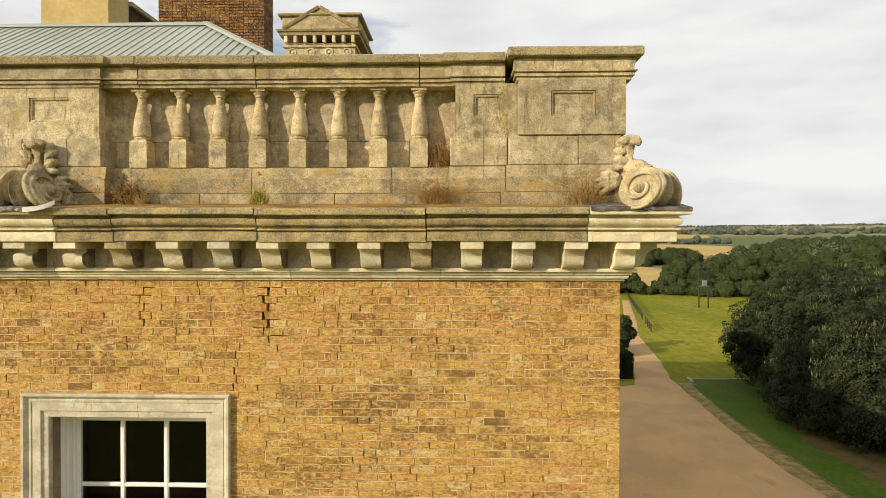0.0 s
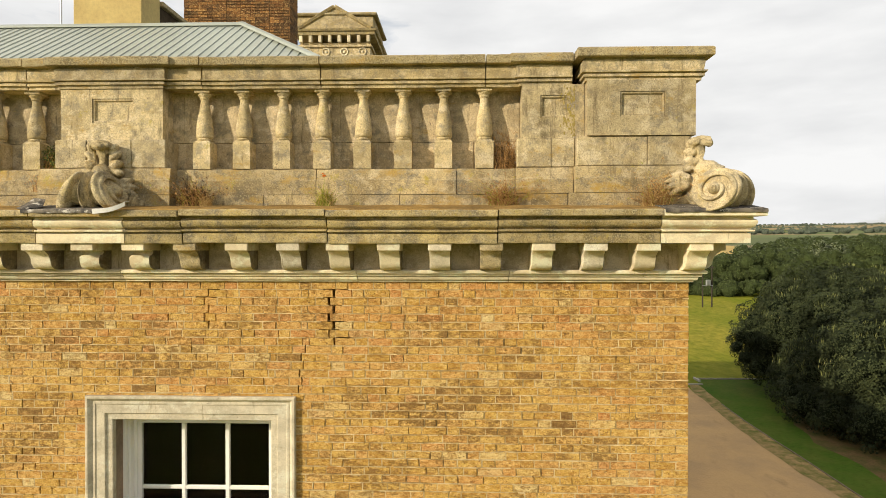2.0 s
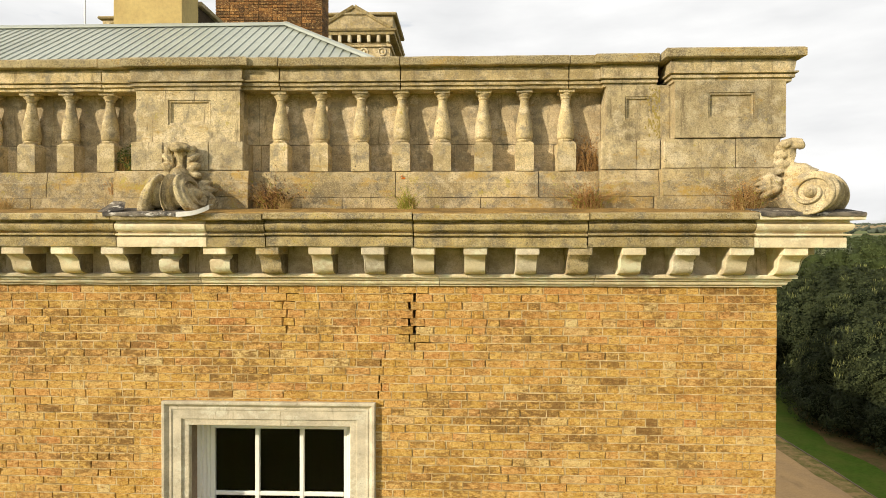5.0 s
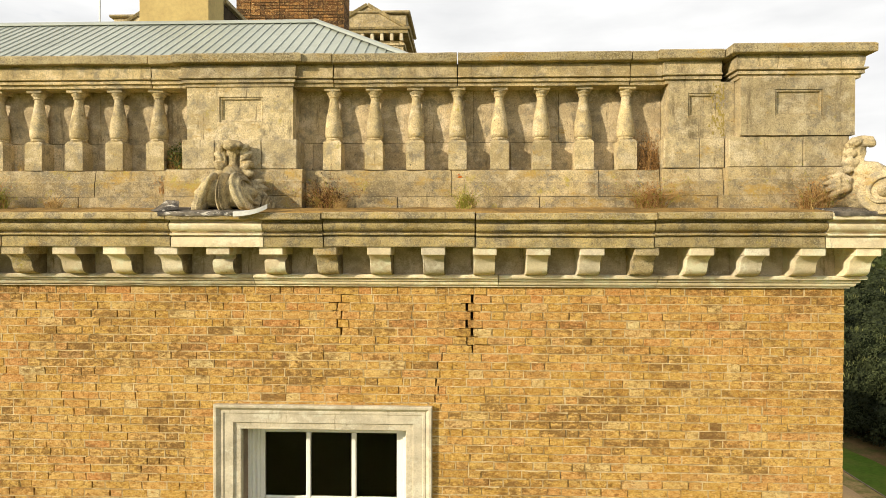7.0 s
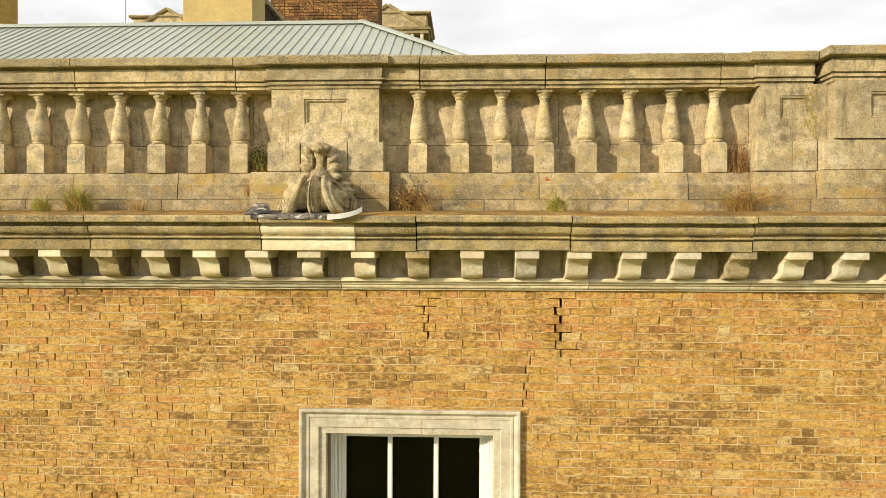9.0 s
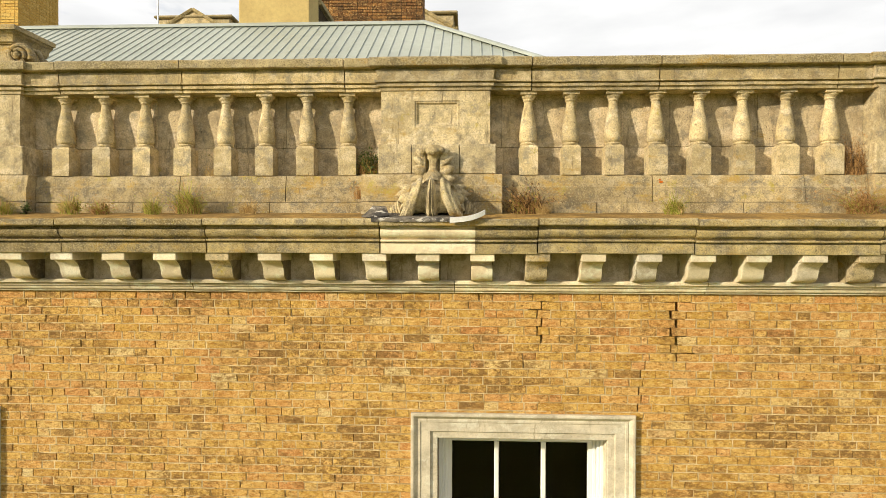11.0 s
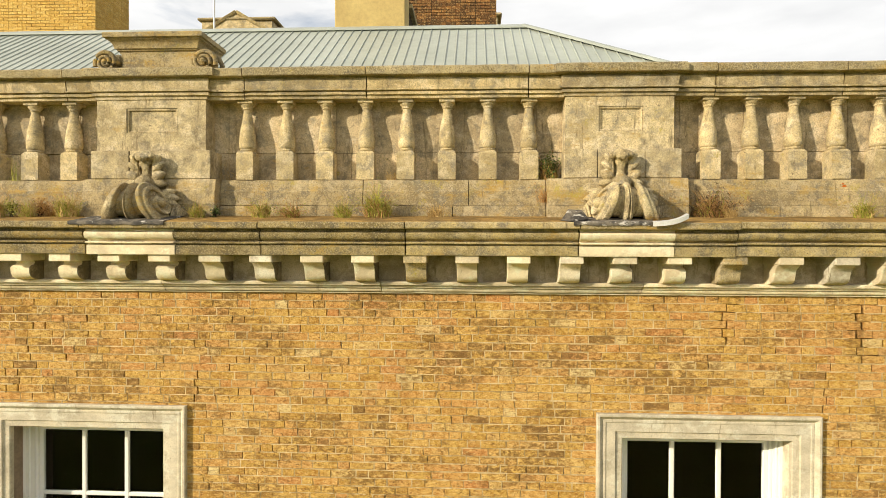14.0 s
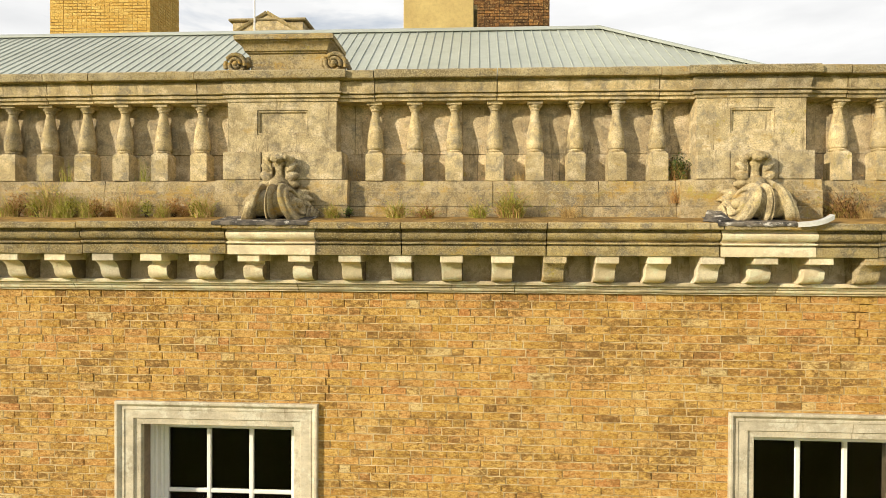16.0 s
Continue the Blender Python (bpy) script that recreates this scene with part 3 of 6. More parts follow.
ground()
sheet("road", [(5.7, 4), (26.8, 4), (26.2, 10), (25.3, 28), (25.1, 36), (25.4, 43.7), (26.2, 53.9), (26.9, 61), (29.1, 71.6), (32.4, 92), (37.2, 110), (48, 155), (46.5, 156), (35.0, 110), (31.4, 96), (27.3, 79.4), (23.3, 62), (22.2, 57.6), (20, 56.8), (5.8, 56.5)], 0.016, GRAVEL, "buff gravel forecourt narrowing to a drive beside the lawn", "gravel drive", 0.14)
sheet("verge", [(26.2, 8), (26.6, 10), (26.4, 30), (26.6, 36.7), (26.7, 45), (27.1, 50), (27.9, 57.4), (27.0, 58.6), (26.2, 54), (25.3, 43.5), (25.0, 36), (25.2, 28.5)], 0.03, VERGE, "worn earthy verge between the gravel and the lawn", "verge", 0.2)
sheet("lawn", [(27.6, 8), (60, 8), (62, 60.4), (28.6, 60.1), (27.9, 57.4), (27.1, 50), (26.7, 45), (26.6, 36.7), (26.4, 30)], 0.022, LAWN_DEEP, "deep green lawn under the dark trees", "lawn", 0.15)


sheet("bare_earth", [(31.9, 49), (30.4, 44), (29.4, 39.5), (29.7, 35), (29.5, 32), (29.3, 26), (29.5, 20), (58, 20), (58, 52), (36, 52)], 0.029, EARTH, "bare brown earth under the dark trees", "ground", 0.5)


def wall_body():
    """Masonry behind the brick skin, with the two window openings, the side wall and the rest of the house."""
    s = Shape()
    y0, y1 = 0.10, 0.62
    edges = [LEFT]
    for w in sorted(WINDOWS):
        edges += [w + 0.26, w + 1.80]
    edges.append(CORNER - 0.105)
    for i in range(0, len(edges), 2):
        s.box(edges[i], edges[i + 1], y0, y1, 0, 14.9)
    for w in WINDOWS:
        s.box(w + 0.26, w + 1.80, y0, y1, 12.852, 14.9)
        s.box(w + 0.26, w + 1.80, y0, y1, 0, 10.38)
    ob = part("wall_south", s, VOID)
    tagged(ob, "yellow stock brick wall in flemish bond with pale mortar", "brick wall", kind="structure")
    side = Shape().box(CORNER - 0.5, CORNER, 0.621, 46.0, 0, 14.9)
    tagged(part("wall_east", side, BRICKS), "yellow stock brick end wall of the house", "brick wall", kind="structure")
    back = Shape().box(LEFT, CORNER, 46.0, 46.5, 0, 14.9)
    tagged(part("wall_north", back, BRICKS), "yellow brick rear wall of the house", "brick wall", kind="structure")
    west = Shape().box(LEFT - 0.4, LEFT, 0.0, 46.5, 0, 14.9)
    tagged(part("wall_west", west, BRICKS), "yellow brick wall closing the house", "brick wall", kind="structure")
    deck = Shape().box(LEFT, CORNER - 0.51, 0.63, 45.99, 14.6, 14.9)
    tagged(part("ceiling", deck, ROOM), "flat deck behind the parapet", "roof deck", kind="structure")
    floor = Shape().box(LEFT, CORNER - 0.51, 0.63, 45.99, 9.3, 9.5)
    tagged(part("floor", floor, ROOM), "near-black floor of the upper storey", "floor", kind="structure")
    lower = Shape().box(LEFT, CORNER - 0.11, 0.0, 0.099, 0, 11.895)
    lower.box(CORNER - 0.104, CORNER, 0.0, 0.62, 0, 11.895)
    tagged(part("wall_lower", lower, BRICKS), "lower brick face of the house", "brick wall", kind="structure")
    # partition added to close the rooms, its gloom painted in
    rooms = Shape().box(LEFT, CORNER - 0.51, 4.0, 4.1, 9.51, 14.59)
    tagged(part("partition", rooms, ROOM), "near-black partition added behind the windows", "wall", kind="structure")
    return ob


SOUTH = wall_body()


# ---- cornice ----
CORNICE = thing("cornice", "moulded limestone cornice with modillions, lichened and patched", "cornice", kind="structure")
BED = [(0.0, 14.165), (0.030, 14.165), (0.032, 14.176), (0.022, 14.179), (0.050, 14.182), (0.058, 14.190), (0.063, 14.201), (0.064, 14.212), (0.056, 14.215), (0.084, 14.219), (0.088, 14.238), (0.078, 14.241), (0.120, 14.245), (0.124, 14.266), (0.114, 14.276), (0.04, 14.279)]
TOP = [(0.04, 14.540), (0.345, 14.540), (0.348, 14.522), (0.368, 14.522), (0.37, 14.527), (0.37, 14.606), (0.352, 14.609), (0.352, 14.618), (0.392, 14.621), (0.396, 14.627), (0.394, 14.636), (0.352, 14.640), (0.352, 14.650), (0.378, 14.656), (0.398, 14.670), (0.410, 14.690), (0.413, 14.708), (0.406, 14.722), (0.388, 14.732), (0.384, 14.750), (0.462, 14.753), (0.467, 14.760), (0.466, 14.800), (0.450, 14.812)]
WEATHER = [(0.452, 14.806), (0.447, 14.815), (0.30, 14.835), (0.12, 14.862), (-0.10, 14.885)]
JOINTS = [LEFT, -11.6, -10.2, -8.7, -7.35, -5.92, -4.57, -2.974, -1.694, -0.204, 1.12, 2.408, 3.900, 5.300]


def profile_out(p):
    return [(-o, z) for o, z in p]


frieze = Shape().box(LEFT, CORNER + 0.045, -0.045, 0.099, 14.275, 14.538)
frieze.box(CORNER - 0.06, CORNER + 0.045, 0.10, 3.0, 14.275, 14.53)
part("frieze", frieze, STONE_FRIEZE, CORNICE, "smooth stained stone frieze")
bed_joints = [LEFT, -9.0, -6.2, -4.0, -1.95, 0.42, 2.62, 4.02]
for k, (a, b) in enumerate(zip(bed_joints, bed_joints[1:])):
    s = moulding(Shape(), profile_out(BED), 0.095, a + 0.003, b - 0.003, 0.04, 0.006 if k == 4 else 0.0025, 11 + k)
    part("bed_mould", s, STONE_PALE, CORNICE, angle=30)
s = around(Shape(), BED, bed_joints[-1] + 0.003, CORNER, 3.0, 0.0, False, True, rough=0.003, seed=3)
part("bed_mould", s, STONE_PALE, CORNICE, angle=30)
for k, (a, b) in enumerate(zip(JOINTS, JOINTS[1:])):
    drop = 0.004 * math.sin(k * 2.7)
    prof = [(-o, z + drop) for o, z in TOP]
    s = moulding(Shape(), prof, 0.095, a + 0.0055, b - 0.0055, 0.04, 0.004, k)
    part("cornice_block", s, STONE_CORNICE_OLD if b < -1.5 else STONE_CORNICE, CORNICE, angle=30)
s = around(Shape(), TOP, JOINTS[-1] + 0.004, CORNER + 0.01, 3.0, 0.0, False, True, 1.02, rough=0.003, seed=8)
part("cornice_block", s, STONE_PALE, CORNICE, "pale renewed corner stone", angle=30)
# pale renewed faces under the carved scrolls
for a, b in ((-0.196, 0.60), (-4.555, -3.75)):
    s = moulding(Shape(), [(-o - 0.006, z - 0.002) for o, z in TOP[3:20]], -0.30, a, b, 0.05, 0.0015, 5)
    part("repair_face", s, STONE_PALE, CORNICE, "pale renewed stone face", angle=30)
s = Shape()
n = 260
rings = []
for i in range(n):
    x = LEFT + (CORNER + 0.38 - LEFT) * i / (n - 1)
    rings.append([(x, -o, z + 0.008 * noise.noise(Vector((x * 5, o * 9, 2))) * (1 if j else 0.3)) for j, (o, z) in enumerate(WEATHER)] + [(x, 0.09, 14.80), (x, -0.40, 14.80)])
s.rings(rings)
part("weathering", s, MOSS, CORNICE, "sloping cornice top grown over with brown moss", angle=50)

MOD = [(0.03, 14.456), (0.318, 14.456), (0.296, 14.440), (0.270, 14.424), (0.250, 14.402), (0.239, 14.376), (0.233, 14.350), (0.224, 14.325), (0.206, 14.302), (0.180, 14.286), (0.150, 14.279), (0.125, 14.277), (0.03, 14.277)]
MOD_WORN = [(0.03, 14.456), (0.190, 14.456), (0.165, 14.450), (0.158, 14.436), (0.170, 14.418), (0.215, 14.408), (0.236, 14.392), (0.236, 14.365), (0.230, 14.335), (0.210, 14.306), (0.182, 14.288), (0.150, 14.279), (0.125, 14.277), (0.03, 14.277)]


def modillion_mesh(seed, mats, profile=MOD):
    """A console with a square abacus; shade is painted on its east flank."""
    s = Shape()
    w = 0.094
    rings = []
    for x in (-w, -w + 0.006, -w * 0.4, w * 0.4, w - 0.006, w):
        e = 0.006 if abs(x) == w else 0.0
        rings.append([(x, -(o - (e if o > 0.05 else 0)) - 0.004 * noise.noise(Vector((x * 20, z * 30, seed))), z) for o, z in profile])
    s.rings(rings)
    # faces turned away from the sun get the darker stone as painted shade
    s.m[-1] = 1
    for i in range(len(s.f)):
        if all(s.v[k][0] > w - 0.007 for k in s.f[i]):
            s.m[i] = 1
    s.box(-0.102, 0.102, -0.350, -0.03, 14.454, 14.530, 0.005)
    return s.mesh("modillion", mats, 35)


MOD_MESHES = [modillion_mesh(i, [m, STONE_FLANK_SHADE]) for i, m in enumerate((STONE_PALE, STONE_ARCH, STONE_MODILLION))]
MOD_MESHES.append(modillion_mesh(7, [STONE_PALE, STONE_FLANK_SHADE], MOD_WORN))
WORN = (0.555, 0.093, -4.013, -4.478, -4.932, -5.390)
MOD_EDGES = [5.553, 5.104, 4.648, 4.195, 3.740, 3.287, 2.837, 2.385, 1.946, 1.485, 1.02, 0.555, 0.093, -0.361, -0.815, -1.263, -1.719, -2.180, -2.635, -3.093, -3.551, -4.013, -4.478, -4.932, -5.390]
while MOD_EDGES[-1] > LEFT + 0.8:
    MOD_EDGES.append(MOD_EDGES[-1] - 0.457)
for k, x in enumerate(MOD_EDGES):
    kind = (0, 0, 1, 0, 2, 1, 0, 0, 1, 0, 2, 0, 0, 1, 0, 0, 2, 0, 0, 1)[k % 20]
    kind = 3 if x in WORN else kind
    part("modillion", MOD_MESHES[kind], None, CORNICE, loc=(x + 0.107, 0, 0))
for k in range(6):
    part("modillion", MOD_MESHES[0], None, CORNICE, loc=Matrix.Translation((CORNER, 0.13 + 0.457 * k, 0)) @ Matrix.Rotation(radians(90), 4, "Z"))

# ---- parapet: plinth, balusters, piers, coping ----
PLINTH = thing("plinth_course", "limestone plinth course under the balusters, moss and lichen stained", "plinth", kind="structure")


def block(parent, name, x0, x1, y0, y1, z0, z1, mat, c=0.008, label="", g=0.002):
    return part(name, Shape().box(x0 + g, x1 - g, y0, y1, z0 + g, z1 - g, c), mat, parent, label)


def plinth_run(cuts, y, low_cuts):
    for a, b in zip(cuts, cuts[1:]):
        prof = [(y, 14.984), (y, 15.118), (y + 0.012, 15.128), (y + 0.016, 15.150), (y + 0.022, 15.212), (y + 0.034, 15.229)]
        part("plinth_stone", moulding(Shape(), prof, y + 0.36, a + 0.0035, b - 0.0035, 0.06, 0.006, a), STONE_PLINTH, PLINTH, angle=40)
    for a, b in zip(low_cuts, low_cuts[1:]):
        prof = [(y - 0.004, 14.80), (y - 0.004, 14.976), (y + 0.004, 14.981)]
        part("plinth_stone", moulding(Shape(), prof, y + 0.36, a + 0.0035, b - 0.0035, 0.08, 0.005, b), STONE_PLINTH, PLINTH, angle=40)


plinth_run([0.845, 2.20, 3.539, 4.09], 0.085, [0.845, 1.7, 3.0, 4.09])
plinth_run([-3.536, -2.153, -1.15, -0.43], 0.085, [-3.536, -2.6, -1.3, -0.43])
plinth_run([-8.3, -7.1, -6.0, -4.83], 0.085, [-8.3, -6.6, -5.5, -4.83])
plinth_run([LEFT, -11.2, -9.7, -8.3], 0.085, [LEFT, -10.6, -8.3])
plinth_run([-0.43, 0.22, 0.845], -0.03, [-0.43, -0.05, 0.845])
plinth_run([-4.83, -4.2, -3.536], -0.03, [-4.83, -3.9, -3.536])
plinth_run([4.09, 4.62], 0.0, [4.09, 4.568])
plinth_run([4.62, 5.72], -0.095, [4.568, 5.72])

for x, z, r in ((2.275, 15.165, 0.018), (2.262, 15.185, 0.010)):
    part("lichen_patch", Shape().blob((x, 0.096, z), (r, 0.004, r * 0.6), n=9, m=5, rough=0.5), plain("orange_lichen", (0.62, 0.17, 0.03), 0.95, 0, 0.3, 30, 0.4), PLINTH, "orange-red lichen spot")

LICHEN = plain("yellow_lichen", (0.40, 0.31, 0.085), 0.95, 0, 0.5, 16, 0.8, (0.30, 0.235, 0.085), 0.01)
spray = random.Random(31)
spots = Shape()
for k in range(90):
    x, z = 4.635 - 0.13 * spray.random() ** 2.2, spray.uniform(15.52, 15.99)
    spots.blob((x, 0.045, z), (spray.uniform(0.004, 0.011), 0.002, spray.uniform(0.005, 0.018)), n=8, m=5, rough=0.8, seed=k)
part("lichen_patch", spots, LICHEN, PLINTH, "yellow lichen sprinkled beside the joint")["kind"] = "stuff"

BACKING = thing("parapet_wall", "stained ashlar wall closing the balustrade behind", "parapet wall", kind="structure")
core = Shape().box(LEFT, 5.6, 0.312, 0.60, 14.9, 16.0)
core.box(LEFT, 4.6, 0.33, 0.50, 16.002, 16.266)
part("core", core, VOID, BACKING)
for k, cuts in enumerate(([LEFT, -10.5, -9.0, -7.7, -6.3, -5.443, -4.3, -3.617, -2.3, -1.5, -0.3, 0.87, 1.9, 2.75, 3.7, 4.15], [LEFT, -10, -8.8, -7.4, -6.5, -5.032, -4.2, -3.52, -2.45, -1.2, -0.5, 0.85, 1.45, 2.4, 3.2, 4.15])):
    z0, z1 = ((15.231, 15.505), (15.507, 16.0))[k]
    for a, b in zip(cuts, cuts[1:]):
        block(BACKING, "ashlar", a, b, 0.270 + 0.004 * math.sin(a * 9), 0.316, z0, z1, STONE_BACK, 0.003, g=0.001)


def baluster_thing():
    root = thing("baluster", "vase-shaped limestone baluster on a square block, lichen stained", "baluster", "balusters of the parapet", at=(0, 0.19, 15.231))
    s = Shape()
    h = 0.084
    s.rings([[(-a, 0.19 - a, z), (a, 0.19 - a, z), (a, 0.19 + a, z), (-a, 0.19 + a, z)] for a, z in ((h - 0.003, 15.231), (h, 15.236), (h, 15.484), (h - 0.006, 15.492), (0.062, 15.510))])
    part("base_block", s, STONE_BALUSTER, root)
    prof = [(0.066, 15.508), (0.072, 15.514), (0.074, 15.522), (0.068, 15.530), (0.066, 15.534), (0.076, 15.540), (0.080, 15.560), (0.081, 15.590), (0.079, 15.630), (0.073, 15.690), (0.063, 15.750), (0.052, 15.805), (0.043, 15.855), (0.039, 15.890), (0.039, 15.910), (0.046, 15.914), (0.049, 15.921), (0.045, 15.928), (0.047, 15.934), (0.058, 15.944), (0.067, 15.958), (0.068, 15.968)]
    part("shaft", Shape().lathe(prof, 0, 0.19, 24), STONE_BALUSTER, root, angle=50)
    part("abacus", Shape().box(-0.075, 0.075, 0.115, 0.265, 15.966, 16.004, 0.004), STONE_BALUSTER, root)
    return root


first = baluster_thing()
first.matrix_basis = Matrix.Translation((1.089, 0.19, 15.231))
SPOTS = [1.089 + 0.3875 * k for k in range(1, 8)] + [-3.302 + 0.3883 * k for k in range(8)] + [-5.052 - 0.394 * k for k in range(8)]
for k, x in enumerate(SPOTS):
    copy_thing(first, Matrix.Translation((x, 0.19 + 0.004 * math.sin(k * 5.1), 15.231)) @ Matrix.Rotation(radians(90 * (k % 4) + 1.2 * math.sin(k * 3.3)), 4, "Z"))

COPING = thing("coping", "moulded limestone coping, its top crusted with lichen", "coping", kind="structure")
CAP = [(0.0, 15.996), (0.014, 15.996), (0.016, 16.028), (0.036, 16.030), (0.036, 16.054), (0.022, 16.057), (0.022, 16.064), (0.056, 16.067), (0.058, 16.080), (0.030, 16.084), (0.036, 16.120), (0.042, 16.165), (0.040, 16.180), (0.028, 16.186), (0.026, 16.197), (0.100, 16.200), (0.104, 16.206), (0.104, 16.268), (0.088, 16.282)]


def coping_run(cuts, face=0.105):
    for a, b in zip(cuts, cuts[1:]):
        dz = 0.003 * math.sin(a * 11)
        s = moulding(Shape(), [(face - o, z + dz) for o, z in CAP], 0.62, a + 0.005, b - 0.005, 0.03, 0.006, a)
        part("coping_stone", paint(s, 16.200), [STONE, STONE_TOP], COPING, angle=30)


coping_run([0.73, 1.110, 2.250, 3.812, 4.16])
coping_run([-3.67, -3.293, -2.118, -0.596, -0.25])
coping_run([LEFT, -11.5, -10.0, -8.3, -7.5, -6.575, -6.113, -5.049, -4.73])


def panelled(s, x0, x1, y, z0, z1, px0, px1, pz0, pz1, deep=0.028):
    """The face of a die with a sunk panel inside a small moulded margin."""
    xs, zs = (x0, px0, px1, x1), (z0, pz0, pz1, z1)
    for i in range(3):
        for j in range(3):
            if i == 1 and j == 1:
                continue
            s.add([(xs[i], y, zs[j]), (xs[i + 1], y, zs[j]), (xs[i + 1], y, zs[j + 1]), (xs[i], y, zs[j + 1])], [(0, 1, 2, 3)])
    loops = [(0, y), (0.0, y + 0.012), (0.012, y + 0.008), (0.020, y + 0.012), (0.024, y + deep)]
    rings = [[(px0 + d, yy, pz0 + d), (px1 - d, yy, pz0 + d), (px1 - d, yy, pz1 - d), (px0 + d, yy, pz1 - d)] for d, yy in loops]
    s.rings(rings, False, True)
    d = loops[-1][0]
    s.add([(px0 + d, y + deep, pz0 + d), (px1 - d, y + deep, pz0 + d), (px1 - d, y + deep, pz1 - d), (px0 + d, y + deep, pz1 - d)], [(0, 1, 2, 3)])
    return s


def pier(label, x0, x1, y, panel, base, cap_face, cap_x, base_cuts, left=True, right=True, side_cap=1.0, cap_dz=0.0, back=0.62):
    """A pier of the parapet: base course, panelled die and moulded cap."""
    root = thing("pedestal", label, "parapet pier", "piers of the parapet", at=((x0 + x1) / 2, y + 0.2, 15.231))
    bx0, bx1, by = base
    cuts = [bx0] + base_cuts + [bx1]
    for a, b in zip(cuts, cuts[1:]):
        block(root, "base_stone", a, b, by + 0.003 * math.sin(a * 7), back, 15.231, 15.502, STONE_PIER, 0.006)
    s = panelled(Shape(), x0, x1, y, 15.504, 16.004, *panel)
    s.add([(x0, y, 15.504), (x0, back, 15.504), (x0, back, 16.004), (x0, y, 16.004)], [(0, 1, 2, 3)])
    s.add([(x1, y, 15.504), (x1, back, 15.504), (x1, back, 16.004), (x1, y, 16.004)], [(0, 1, 2, 3)])
    s.add([(x0, back, 15.504), (x1, back, 15.504), (x1, back, 16.004), (x0, back, 16.004)], [(0, 1, 2, 3)])
    s.add([(x0, y, 15.504), (x1, y, 15.504), (x1, back, 15.504), (x0, back, 15.504)], [(0, 1, 2, 3)])
    die = part("die", s, STONE_PIER, root, "panelled ashlar die")
    prof = [(o, z + cap_dz) for o, z in CAP]
    s = around(Shape(), prof, cap_x[0] + 0.09, cap_x[1] - (0.09 if right else 0.0), back, cap_face + 0.096, left, right, side_cap, 0.05, 0.004, x0)
    part("cap", paint(s, 16.197 + cap_dz), [STONE_PIER, STONE_TOP], root, "moulded cap with a lichened top", angle=30)
    return root


pier("panelled limestone pier with a moulded cap above a carved scroll", -0.257, 0.735, 0.063, (0.048, 0.458, 15.671, 15.904), (-0.275, 0.79, 0.0), -0.03, (-0.345, 0.82), [0.03, 0.46])
pier("panelled limestone pier carrying a raised block with volutes", -4.736, -3.664, 0.063, (-4.445, -3.94, 15.676, 15.914), (-4.76, -3.59, 0.0), -0.03, (-4.82, -3.572), [-4.38])
pier("narrow panelled pier beside the corner pier", 4.151, 4.725, 0.045, (4.32, 4.574, 15.688, 15.904), (4.10, 4.636, 0.02), -0.02, (4.05, 4.615), [4.42], True, False)
pier("corner pier of pale limestone, slightly settled away", 4.73, 5.706, -0.08, (5.025, 5.435, 15.673, 15.905), (4.640, 5.672, -0.062), -0.15, (4.64, 5.835), [5.28], True, True, 1.0, 0.006, 1.1)


